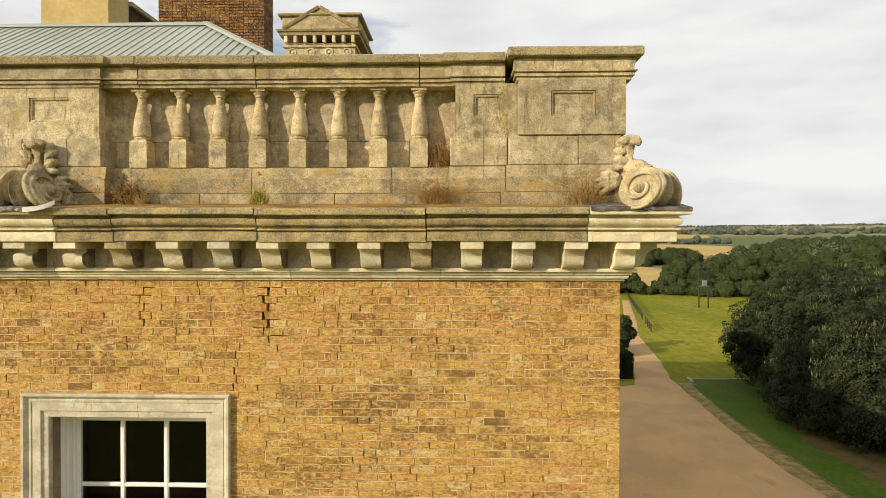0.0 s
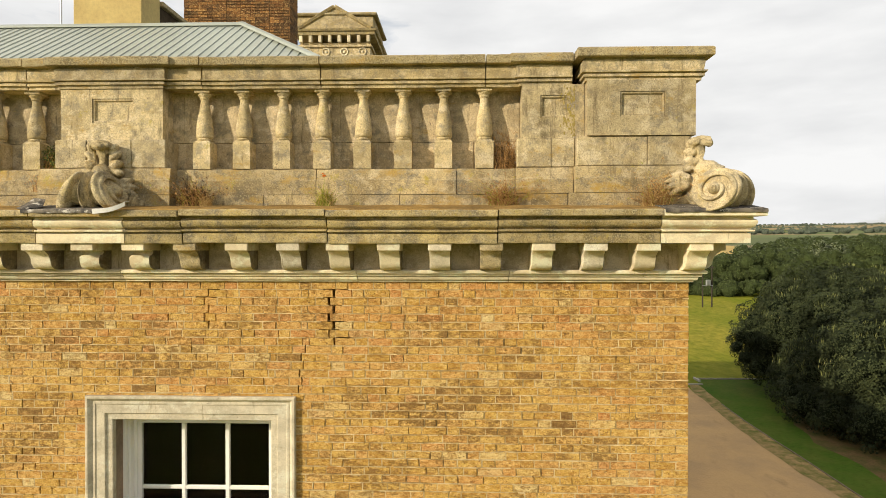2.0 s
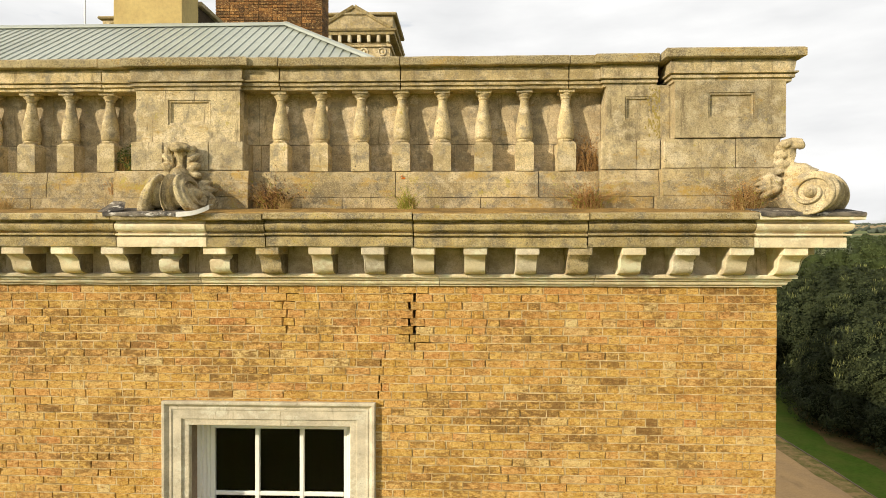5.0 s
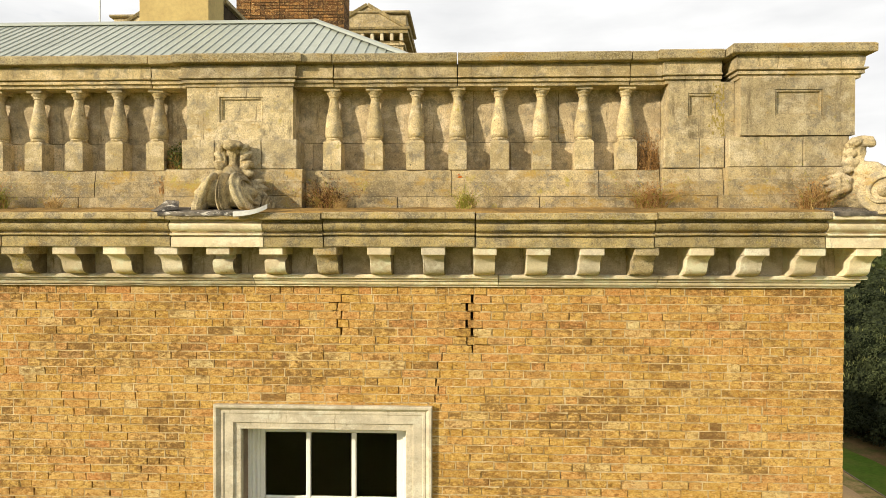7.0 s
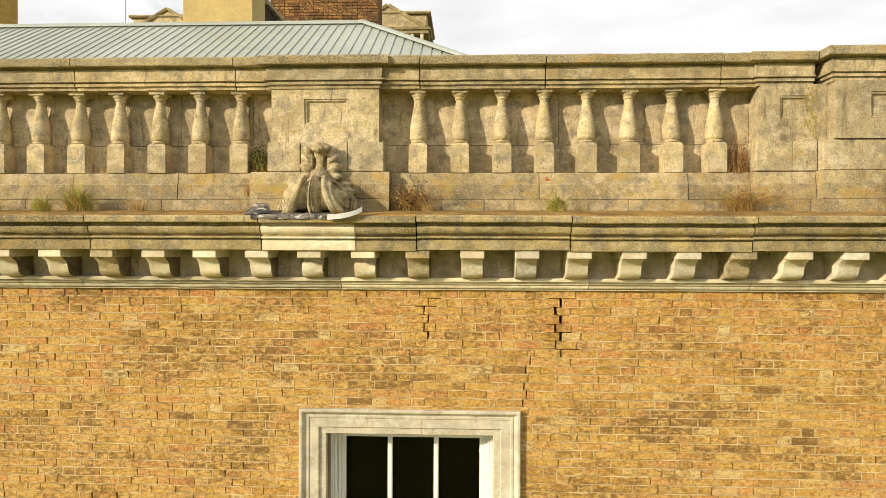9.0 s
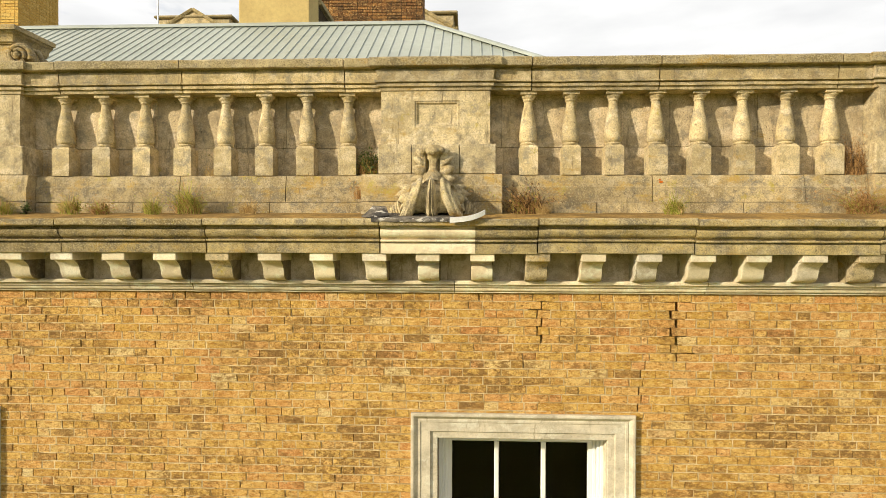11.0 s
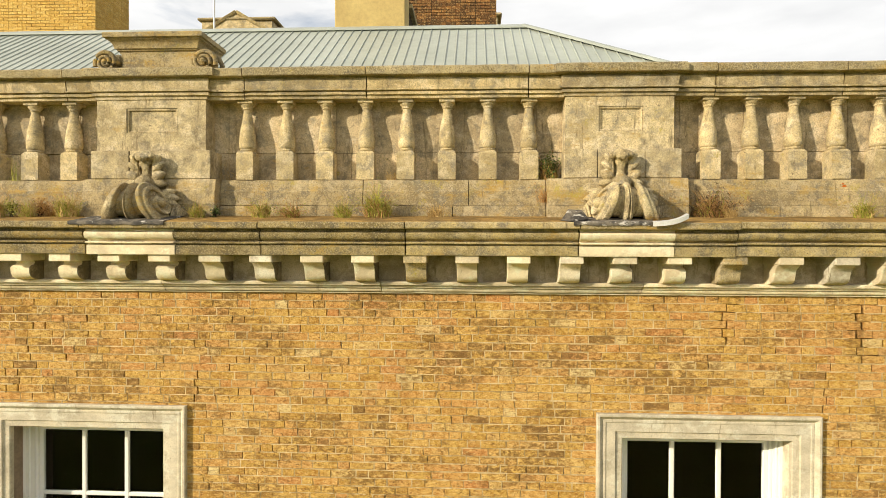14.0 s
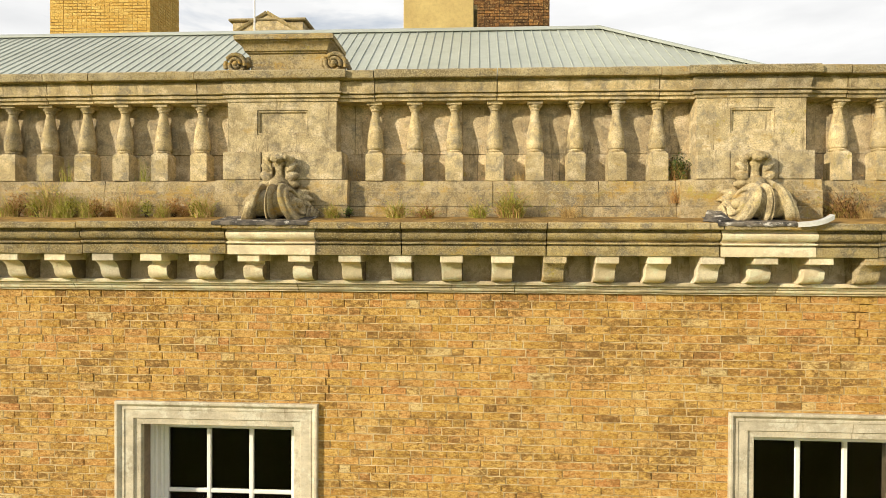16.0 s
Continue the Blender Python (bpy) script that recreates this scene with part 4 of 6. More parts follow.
# ---- windows ----
def window(number, x):
    root = thing(f"window_{number}", "white painted sash window in a moulded stone architrave", "window", kind="structure", at=(x + 1.03, 0.1, 10.5))
    # architrave: three sides, mitred
    prof = [(0.0, 0.0), (0.0, 0.040), (0.008, 0.046), (0.026, 0.046), (0.034, 0.040), (0.042, 0.026), (0.058, 0.014), (0.066, 0.020), (0.084, 0.020), (0.090, 0.012), (0.172, 0.012), (0.180, -0.006), (0.236, -0.008), (0.242, -0.016), (0.242, -0.06)]
    s = Shape()
    x0, x1, top, low = x + 0.028, x + 2.030, 13.080, 10.5
    k = len(prof)
    seq = []
    for i in range(9):
        z = low + (top - low) * i / 9
        seq.append([(x0 + d, -p - 0.002 * noise.noise(Vector((d * 30, z * 6, x))), z) for d, p in prof])
    seq.append([(x0 + d, -p, top - d * 0.98) for d, p in prof])
    for i in range(1, 24):
        f = i / 24
        seq.append([(x0 + d + (x1 - x0 - 2 * d) * f, -p - 0.003 * noise.noise(Vector((d * 30, f * 14, x))), top - d * 0.98 - 0.003 * max(0, noise.noise(Vector((f * 9, x, 1))))) for d, p in prof])
    seq.append([(x1 - d, -p, top - d * 0.98) for d, p in prof])
    for i in range(9):
        z = top - (top - low) * (i + 1) / 9
        seq.append([(x1 - d, -p - 0.002 * noise.noise(Vector((d * 30, z * 6, x + 4))), z) for d, p in prof])
    s.rings(seq, False, False)
    part("architrave", s, STONE_ARCH, root, "pale moulded stone architrave", angle=30)
    # reveals, head and sill
    rev = Shape()
    # the west reveal is unlit: its shade is put into a brown colour
    rev.box(x + 0.260, x + 0.271, 0.062, 0.175, 10.5, 12.842)
    part("reveal", rev, REVEAL_SHADED, root, "brown side reveal with its shade painted in")
    rev = Shape().box(x + 1.787, x + 1.800, 0.062, 0.175, 10.5, 12.842)
    part("reveal", rev, STONE_ARCH, root)
    part("head", Shape().box(x + 0.272, x + 1.786, 0.062, 0.30, 12.838, 12.850), STONE_ARCH, root)
    part("window_sill", Shape().box(x - 0.05, x + 2.08, -0.14, 0.30, 10.38, 10.5, 0.01), STONE_ARCH, root)
    # sash box, stepped back to the sash
    a, b = x + 0.391, x + 1.672
    fr = Shape()
    fr.box(x + 0.20, x + 0.300, 0.175, 0.40, 10.5, 12.837, 0.004)
    fr.box(x + 0.301, x + 0.322, 0.215, 0.40, 10.5, 12.836, 0.004)
    fr.box(x + 0.323, a - 0.040, 0.275, 0.40, 10.5, 12.835, 0.004)
    fr.box(b + 0.040, x + 1.740, 0.275, 0.40, 10.5, 12.835, 0.004)
    fr.box(x + 1.741, x + 1.762, 0.215, 0.40, 10.5, 12.836, 0.004)
    fr.box(x + 1.763, x + 1.84, 0.175, 0.40, 10.5, 12.837, 0.004)
    fr.box(x + 0.323, x + 1.740, 0.277, 0.40, 12.765, 12.837, 0.004)
    part("window_frame", fr, WHITE, root, "white painted box frame")
    sash = Shape()
    sash.box(a - 0.042, a, 0.300, 0.345, 10.55, 12.775, 0.005)
    sash.box(b, b + 0.042, 0.300, 0.345, 10.55, 12.775, 0.005)
    sash.box(a - 0.042, b + 0.042, 0.302, 0.345, 12.728, 12.775, 0.005)
    sash.box(a - 0.042, b + 0.042, 0.302, 0.345, 11.46, 11.53, 0.005)
    sash.box(a - 0.042, b + 0.042, 0.302, 0.345, 10.55, 10.64, 0.005)
    sash = part("sash", sash, WHITE, root, "white painted sash")
    for dx in (0.424, 0.866):
        part("glazing_bar", Shape().box(a + dx - 0.023, a + dx + 0.023, 0.303, 0.340, 10.64, 12.728, 0.008), WHITE, sash)
    for z in (12.084, 11.0):
        part("glazing_bar", Shape().box(a, b, 0.306, 0.340, z - 0.021, z + 0.021, 0.008), WHITE, sash)
    for i, (p, q) in enumerate(((a, a + 0.401), (a + 0.447, a + 0.843), (a + 0.889, b))):
        for z0, z1 in ((12.105, 12.728), (11.53, 12.063), (11.021, 11.46), (10.64, 10.979)):
            t = 0.002 * math.sin(i * 4 + z0 * 9)
            pane = Shape().add([(p, 0.322 + t, z0), (q, 0.322, z0), (q, 0.322 - t, z1), (p, 0.322, z1), (p, 0.326 + t, z0), (q, 0.326, z0), (q, 0.326 - t, z1), (p, 0.326, z1)], [(0, 1, 2, 3), (7, 6, 5, 4), (0, 4, 5, 1), (1, 5, 6, 2), (2, 6, 7, 3), (3, 7, 4, 0)])
            ob = part("pane", pane, GLASS, sash)
            ob.visible_shadow = False
    return root


window(1, WINDOWS[0])
window(2, WINDOWS[1])


# ---- carved scrolls on the cornice ----
def scroll(label, place, turn=0.0, reach=0.0, back=0.02, fold=0.0, slim=1.0, flare=0.0, tint=STONE_CARVED):
    """A flared volute with a ribbed front and spiral sides, and a leaf curling up behind it. fold: how far the leaf's wings wrap a corner."""
    root = thing("carved_scroll", label, "carved ornament", "carved scrolls on the cornice")
    top, r = 0.37, 0.185
    mid = -0.20 - reach

    def half(y, z):
        return 0.125 + flare + (top - z) / top * 0.160 + 0.22 * (y - mid)

    # barrel: a broad band at each end, a double bead in the middle, deep hollows between
    s = Shape()
    n, m = 44, 65
    rings = []
    for i in range(m):
        u = -1 + 2 * i / (m - 1)
        au = abs(u)
        bead = max(0.0, 1 - (au / 0.20) ** 2) ** 0.5 - 0.30 * max(0.0, 1 - (au / 0.045) ** 2)
        band = max(0.0, 1 - ((au - 0.80) / 0.20) ** 4) ** 0.5
        rad = r - 0.062 + 0.062 * max(bead, band)
        ring = []
        for k in range(n):
            a = 2 * math.pi * k / n
            y, z = mid + rad * math.cos(a) * 1.05, r + rad * math.sin(a)
            ring.append((u * half(y, z), y, z + 0.004 * noise.noise(Vector((u * 6, a * 3, 1)))))
        rings.append(ring)
    s.rings(rings)
    barrel = part("volute", s, tint, root, "ribbed barrel of the scroll", angle=60)
    for side in (-1, 1):
        # a flat ribbon winding in to a round eye
        s = Shape()
        rings = []
        for k in range(64):
            f = k / 63
            a = radians(-100) + f * radians(560)
            rr = 0.138 * (1 - f) + 0.040
            w = 0.019 * (1 - 0.2 * f)
            ring = []
            for dr, dx in ((-w, -0.03), (-w, 0.026), (-w * 0.6, 0.034), (w * 0.6, 0.034), (w, 0.026), (w, -0.03)):
                y, z = mid - (rr + dr) * math.cos(a), r + (rr + dr) * math.sin(a)
                ring.append((side * (half(y, z) - 0.016 + 0.022 * f + dx), y, z))
            rings.append(ring)
        s.rings(rings)
        s.blob((side * (half(mid, r) + 0.015), mid, r), (0.062, 0.052, 0.052), n=14, m=8)
        part("spiral", s, tint, barrel, "raised spiral", angle=50)
    # carved in one with the neck: lobes on the flanks, a ribbed stem, pointed lobes with drilled gaps, and a tip that rolls forward
    s = Shape().blob((0, -0.04 - reach * 0.5, 0.20), (0.20 - 0.75 * reach, 0.13 + reach * 0.45, 0.17), n=16, m=10, rough=0.2, seed=4)
    s.blob((0, -0.07 + back - reach * 0.25, 0.36), (0.085, 0.085 + reach * 0.3, 0.10), n=14, m=8, rough=0.15, seed=6)
    for side in (-1, 1):
        for k in range(4):
            a = -0.70 + 0.46 * k
            c = Vector((side * (0.15 - 0.5 * reach), -0.03 - reach * 0.5 + fold * 0.06, 0.20 + reach * 0.4))
            d = Vector((side * math.cos(a), fold * math.cos(a), math.sin(a))) * (1 - 2 * reach)
            bow = Vector((0, -0.03, 0.02))
            s.tube([c, c + d * 0.06 + bow, c + d * 0.11 + bow, c + d * 0.15 + bow * 0.4, c + d * 0.19 - bow * 0.6], [0.04, 0.052, 0.044, 0.028, 0.008], 9)
    leaf = Shape()
    leaf.tube([(0, -0.10 - reach, 0.30), (0, -0.050 - reach * 0.45, 0.385), (0, -0.035, 0.46), (0, -0.045, 0.54), (0, -0.075, 0.60)], [0.085, 0.056, 0.036, 0.038, 0.046], 12)
    leaf.blob((0, 0.0, 0.47), (0.080, 0.026, 0.17), n=14, m=10, rough=0.2, seed=1)
    for side in (-1, 1):
        leaf.tube([(side * 0.020, -0.080, 0.33), (side * 0.016, -0.062, 0.41), (side * 0.018, -0.054, 0.49), (side * 0.030, -0.070, 0.56), (side * 0.042, -0.098, 0.60)], [0.018, 0.016, 0.015, 0.017, 0.020], 8)
        leaf.tube([(side * 0.060, -0.050, 0.36), (side * 0.084, -0.060, 0.42), (side * 0.074, -0.050, 0.48), (side * 0.080, -0.062, 0.55)], [0.018, 0.020, 0.015, 0.014], 8)
        for cx, cy, cz, ra, rb, rc, lean in ((0.108, -0.050, 0.585, 0.056, 0.036, 0.030, 0.9), (0.120, -0.046, 0.515, 0.064, 0.038, 0.032, 0.65), (0.122, -0.050, 0.430, 0.072, 0.044, 0.044, 0.45), (0.128, -0.045, 0.362, 0.075, 0.040, 0.036, -0.2)):
            q = slim if cz > 0.4 else 1.0
            leaf.blob((side * cx * q, cy, cz), (ra * q, rb, rc), Matrix.Rotation(-side * lean, 3, "Y"), 12, 8, 0.3, seed=cz * 9)
        leaf.blob((side * 0.076, -0.090, 0.606), (0.034, 0.042, 0.032), n=12, m=8, rough=0.15, seed=side)
    leaf.blob((0, -0.075, 0.620), (0.090, 0.062, 0.042), n=16, m=10, rough=0.25, seed=2)
    leaf.blob((0, -0.050, 0.560), (0.060, 0.040, 0.050), n=14, m=8, rough=0.2, seed=5)
    leaf.blob((0, -0.125, 0.594), (0.060, 0.036, 0.036), n=14, m=8, rough=0.25, seed=3)
    s.add([(x, y + back + fold * abs(x), z + 0.02) for x, y, z in leaf.v], leaf.f)
    ob = part("leaf", s, tint, root, "curling carved leaf", angle=70)
    skin = ob.modifiers.new("skin", "REMESH")
    skin.mode, skin.voxel_size, skin.use_smooth_shade = "VOXEL", 0.0055, True
    worn = ob.modifiers.new("worn", "SMOOTH")
    worn.factor, worn.iterations = 0.5, 1
    # flutes running back to the wall
    for side in (-1, 1) if not reach else ():
        for k in range(4):
            f = Shape().blob((side * (0.29 + 0.024 * k), -0.075 + 0.02 * k, 0.10 - 0.006 * k), (0.022, 0.05, 0.085 - 0.012 * k), Matrix.Rotation(side * 0.25, 3, "Y"), 8, 6, 0.15, seed=k)
            part("flute", f, tint, root, angle=60)
    root.matrix_basis = Matrix.Translation(place) @ Matrix.Rotation(radians(turn), 4, "Z")
    return root


scroll("weathered limestone scroll with a curled leaf on lead flashing", (0.225, -0.03, 14.803))
scroll("weathered limestone scroll with a curled leaf beside grass tufts", (-4.185, -0.03, 14.803))
scroll("limestone scroll set across the corner of the cornice", (5.655, -0.038, 14.803), 45, 0.13, -0.075, 1.0, 0.6, 0.01, STONE_PIER)


def flashing(label, x0, x1, bent):
    root = thing("lead_flashing", label, "lead flashing", at=((x0 + x1) / 2, -0.3, 14.8))
    s = Shape()
    n = 24
    rings = []
    for i in range(n):
        x = x0 + (x1 - x0) * i / (n - 1)
        w = 0.008 * noise.noise(Vector((x * 9, 3, 1)))
        rings.append([(x, -0.478 + w, 14.782 + w), (x, -0.482 + w, 14.804), (x, -0.474 + w, 14.815), (x, -0.10, 14.876), (x, -0.10, 14.868), (x, -0.468 + w, 14.806), (x, -0.472 + w, 14.782 + w)])
    s.rings(rings)
    part("sheet", s, LEAD, root, "dark streaked lead sheet", angle=50)
    if bent:
        s = Shape()
        rings = []
        for i in range(10):
            f = i / 9
            x = x1 - 0.03 + 0.29 * f
            y, z = -0.50 - 0.02 * math.sin(f * 3), 14.775 + 0.012 * f + 0.055 * f ** 3
            rings.append([(x, y, z), (x, y - 0.004, z + 0.038), (x, y + 0.02 + 0.05 * f, z + 0.046), (x, y + 0.02 + 0.05 * f, z + 0.040), (x, y + 0.004, z + 0.034), (x, y + 0.005, z)])
        s.rings(rings)
        part("bent_strip", s, LEAD_PALE, root, "pale bent lead strip", angle=50)
        s = Shape().add([(x0 - 0.10, -0.40, 14.83), (x0, -0.45, 14.82), (x0 + 0.14, -0.40, 14.84), (x0 + 0.10, -0.30, 14.92), (x0 - 0.02, -0.28, 14.93), (x0 - 0.06, -0.33, 14.87)], [(0, 1, 2, 3, 4, 5)])
        s.add([(x0 - 0.10, -0.396, 14.824), (x0, -0.445, 14.814), (x0 + 0.14, -0.396, 14.834), (x0 + 0.10, -0.296, 14.914), (x0 - 0.02, -0.276, 14.924), (x0 - 0.06, -0.326, 14.864)], [(5, 4, 3, 2, 1, 0)])
        part("crumpled_end", s, LEAD, root)
    return root


flashing("dark lead sheet under the scroll with a pale bent strip", -0.26, 0.42, True)
flashing("dark lead sheet under the scroll, streaked white", -4.66, -3.80, False)
flashing("dark lead sheet capping the cornice corner", 5.31, 6.160, False)


# ---- raised block with volutes on the middle pier ----
def raised_block():
    root = thing("pedestal_block", "lichened stone block with a moulded top between two volutes", "parapet ornament", at=(-4.18, 0.4, 16.26))
    s = Shape().box(-4.53, -3.77, 0.12, 0.60, 16.262, 16.47, 0.008)
    part("body", s, STONE_CROWN, root)
    prof = [(0.0, 16.462), (0.010, 16.464), (0.012, 16.484), (0.030, 16.488), (0.032, 16.500), (0.048, 16.504), (0.050, 16.518), (0.058, 16.545), (0.078, 16.568), (0.098, 16.580), (0.100, 16.592), (0.122, 16.595), (0.125, 16.634), (0.112, 16.645)]
    s = around(Shape(), prof, -4.545, -3.815, 0.60, 0.155, True, True, 1.0, 0.05, 0.004, 3)
    part("moulded_top", s, STONE_CROWN, root, angle=30)
    for side, cx in ((-1, -4.665), (1, -3.695)):
        s = Shape()
        pts, rad = [], []
        for k in range(44):
            f = k / 43
            a = radians(200) - f * radians(760)
            rr = 0.098 * (1 - f) + 0.014
            pts.append((cx - side * rr * math.cos(a), 0.10 - 0.035 * f, 16.368 + rr * math.sin(a)))
            rad.append(0.024 * (1 - 0.4 * f))
        s.tube(pts, rad, 8)
        s.blob((cx, 0.17, 16.368), (0.105, 0.085, 0.105), n=16, m=8)
        s.blob((cx, 0.07, 16.368), (0.03, 0.03, 0.03), n=8, m=6)
        s.blob((cx - side * 0.105, 0.13, 16.395), (0.045, 0.05, 0.055), n=10, m=6, rough=0.3)
        s.tube([(cx, 0.26, 16.47), (cx + side * 0.08, 0.25, 16.44), (cx + side * 0.118, 0.25, 16.36), (cx + side * 0.10, 0.25, 16.28)], [0.02, 0.024, 0.024, 0.02], 8)
        part("volute", s, STONE_CROWN, root, angle=60)
    return root


raised_block()


# ---- roof and chimneys behind the parapet ----
def metal_roof():
    root = thing("metal_roof", "grey-green sheet metal hipped roof with raised seams", "roof", kind="structure", at=(-4, 5, 15))
    rx, ry, rz = -0.24, 4.90, 18.35
    rise = 0.652
    ye = 0.85
    run = ry - ye
    ze = rz - rise * run
    xl = -22.0
    ex = rx + run
    s = Shape()
    s.add([(xl, ye, ze), (ex, ye, ze), (rx, ry, rz), (xl, ry, rz), (ex, ry + run, ze), (xl, ry + run, ze), (xl, ye, ze - 0.08), (ex, ye, ze - 0.08), (ex, ry + run, ze - 0.08), (xl, ry + run, ze - 0.08)], [(0, 1, 2, 3), (1, 4, 2), (4, 5, 3, 2), (0, 3, 5), (6, 9, 8, 7), (0, 6, 7, 1), (1, 7, 8, 4), (4, 8, 9, 5)])
    part("sheeting", s, ROOF_METAL, root)
    step = 0.150
    x = rx - 0.1
    seam = Shape()
    h, w = 0.015, 0.010
    up = Vector((0, -rise, 1)).normalized() * h

    def rib(p, q, side):
        p, q, side = Vector(p), Vector(q), Vector(side) * w
        seam.add([p - side, p + side, p + side * 0.6 + up, p - side * 0.6 + up, q - side, q + side, q + side * 0.6 + up, q - side * 0.6 + up], [(0, 3, 2, 1), (4, 5, 6, 7), (0, 4, 7, 3), (3, 7, 6, 2), (2, 6, 5, 1)])

    xs = []
    while x > xl + 0.2:
        xs.append((x, ry))
        x -= step
    x = rx - 0.1 + step
    while x < ex - 0.2:
        xs.append((x, ry - (x - rx)))
        x += step
    for x, yt in xs:
        seam = Shape()
        rib((x, ye, ze), (x, yt - 0.03, rz - rise * (ry - yt) - 0.02), (1, 0, 0))
        part("seam", seam, ROOF_METAL, root)
    # ridge and hip cappings
    cap = Shape()
    cap.rings([[(q, ry - 0.14, rz - 0.06), (q, ry - 0.13, rz - 0.035), (q, ry, rz + 0.045), (q, ry + 0.13, rz - 0.035), (q, ry + 0.14, rz - 0.06)] for q in (xl, rx + 0.05)])
    part("ridge_cap", cap, ROOF_METAL, root)
    cap = Shape()
    d = Vector((1, -1, -rise))
    a, b = Vector((rx, ry, rz)), Vector((ex, ye, ze))
    o = Vector((0.055, 0.055, 0))
    cap.rings([[tuple(p - o + Vector((-0.02, -0.02, -0.01))), tuple(p - o + Vector((0, 0, 0.03))), tuple(p + Vector((0, 0, 0.055))), tuple(p + o + Vector((0, 0, 0.03))), tuple(p + o + Vector((0.02, 0.02, -0.03)))] for p in (a, b)])
    part("hip_cap", cap, ROOF_METAL, root)
    return root


metal_roof()


def brick_stack(name, label, x0, x1, y0, y1, z0, z1, mat, mortar, core_mat):
    """A stack laid in courses on its front and east side."""
    root = thing(name, label, "chimney", "chimneys on the roof", at=((x0 + x1) / 2, (y0 + y1) / 2, z0))
    part("core", Shape().box(x0 + 0.012, x1 - 0.012, y0 + 0.012, y1, z0, z1), mortar, root)
    s = Shape()
    rnd = random.Random(int(abs(x0) * 100))
    z, row = max(z0, 17.6), 0
    while z < z1 - 0.07:
        x, k = x0, 0
        while x < x1 - 0.02:
            ln = 0.232 if (k + row) % 2 == 0 else 0.112
            e = min(x + ln, x1)
            s.box(x + 0.005, e - 0.003 if e < x1 else e, y0 - 0.003 * rnd.random(), y0 + 0.03, z + 0.006, z + 0.070)
            x, k = x + ln + 0.004, k + 1
        y, k = y0 + 0.031, 0
        while y < y1 - 0.02:
            ln = 0.232 if (k + row) % 2 == 1 else 0.112
            e = min(y + ln, y1)
            s.box(x1 - 0.03, x1 + 0.003 * rnd.random(), y + 0.005, e - 0.003, z + 0.006, z + 0.070)
            y, k = y + ln + 0.004, k + 1
        z, row = z + 0.076, row + 1
    ob = part("brickwork", s, mat, root)
    tagged(ob, kind="stuff")
    return root


brick_stack("brick_chimney", "sooty dark red brick chimney stack", -3.2, -0.59, 9.05, 9.75, 14.9, 22.6, BRICK_DARK, VOID, VOID)
brick_stack("yellow_chimney", "clean yellow brick chimney stack", -12.85, -10.30, 8.75, 10.2, 14.9, 22.4, BRICK_YELLOW, RENDER_YELLOW, RENDER_YELLOW)
coated = thing("coated_chimney", "square chimney coated in yellow lime", "chimney", "chimneys on the roof", at=(-3.0, 5.8, 15))
part("shaft", Shape().box(-3.69, -2.385, 5.56, 6.25, 14.9, 21.5, 0.012), RENDER_YELLOW, coated)
# this flank lies away from the sun; its shade is put into the colour
part("flank", Shape().box(-3.66, -2.40, 6.251, 8.05, 14.9, 19.22, 0.01), VOID, coated, "flank of the stack painted dark as shade")
part("coping_slab", Shape().box(-3.72, -2.32, 6.251, 8.12, 19.22, 19.31, 0.01), STONE_TOP, coated)
gutter = thing("stone_cap", "dark weathered cap stone on the roof behind the hip", "cap stone", at=(-0.4, 9.3, 18.6))
part("slab", Shape().box(-1.4, -0.25, 8.85, 9.05, 18.95, 19.07, 0.02), STONE_TOP, gutter)


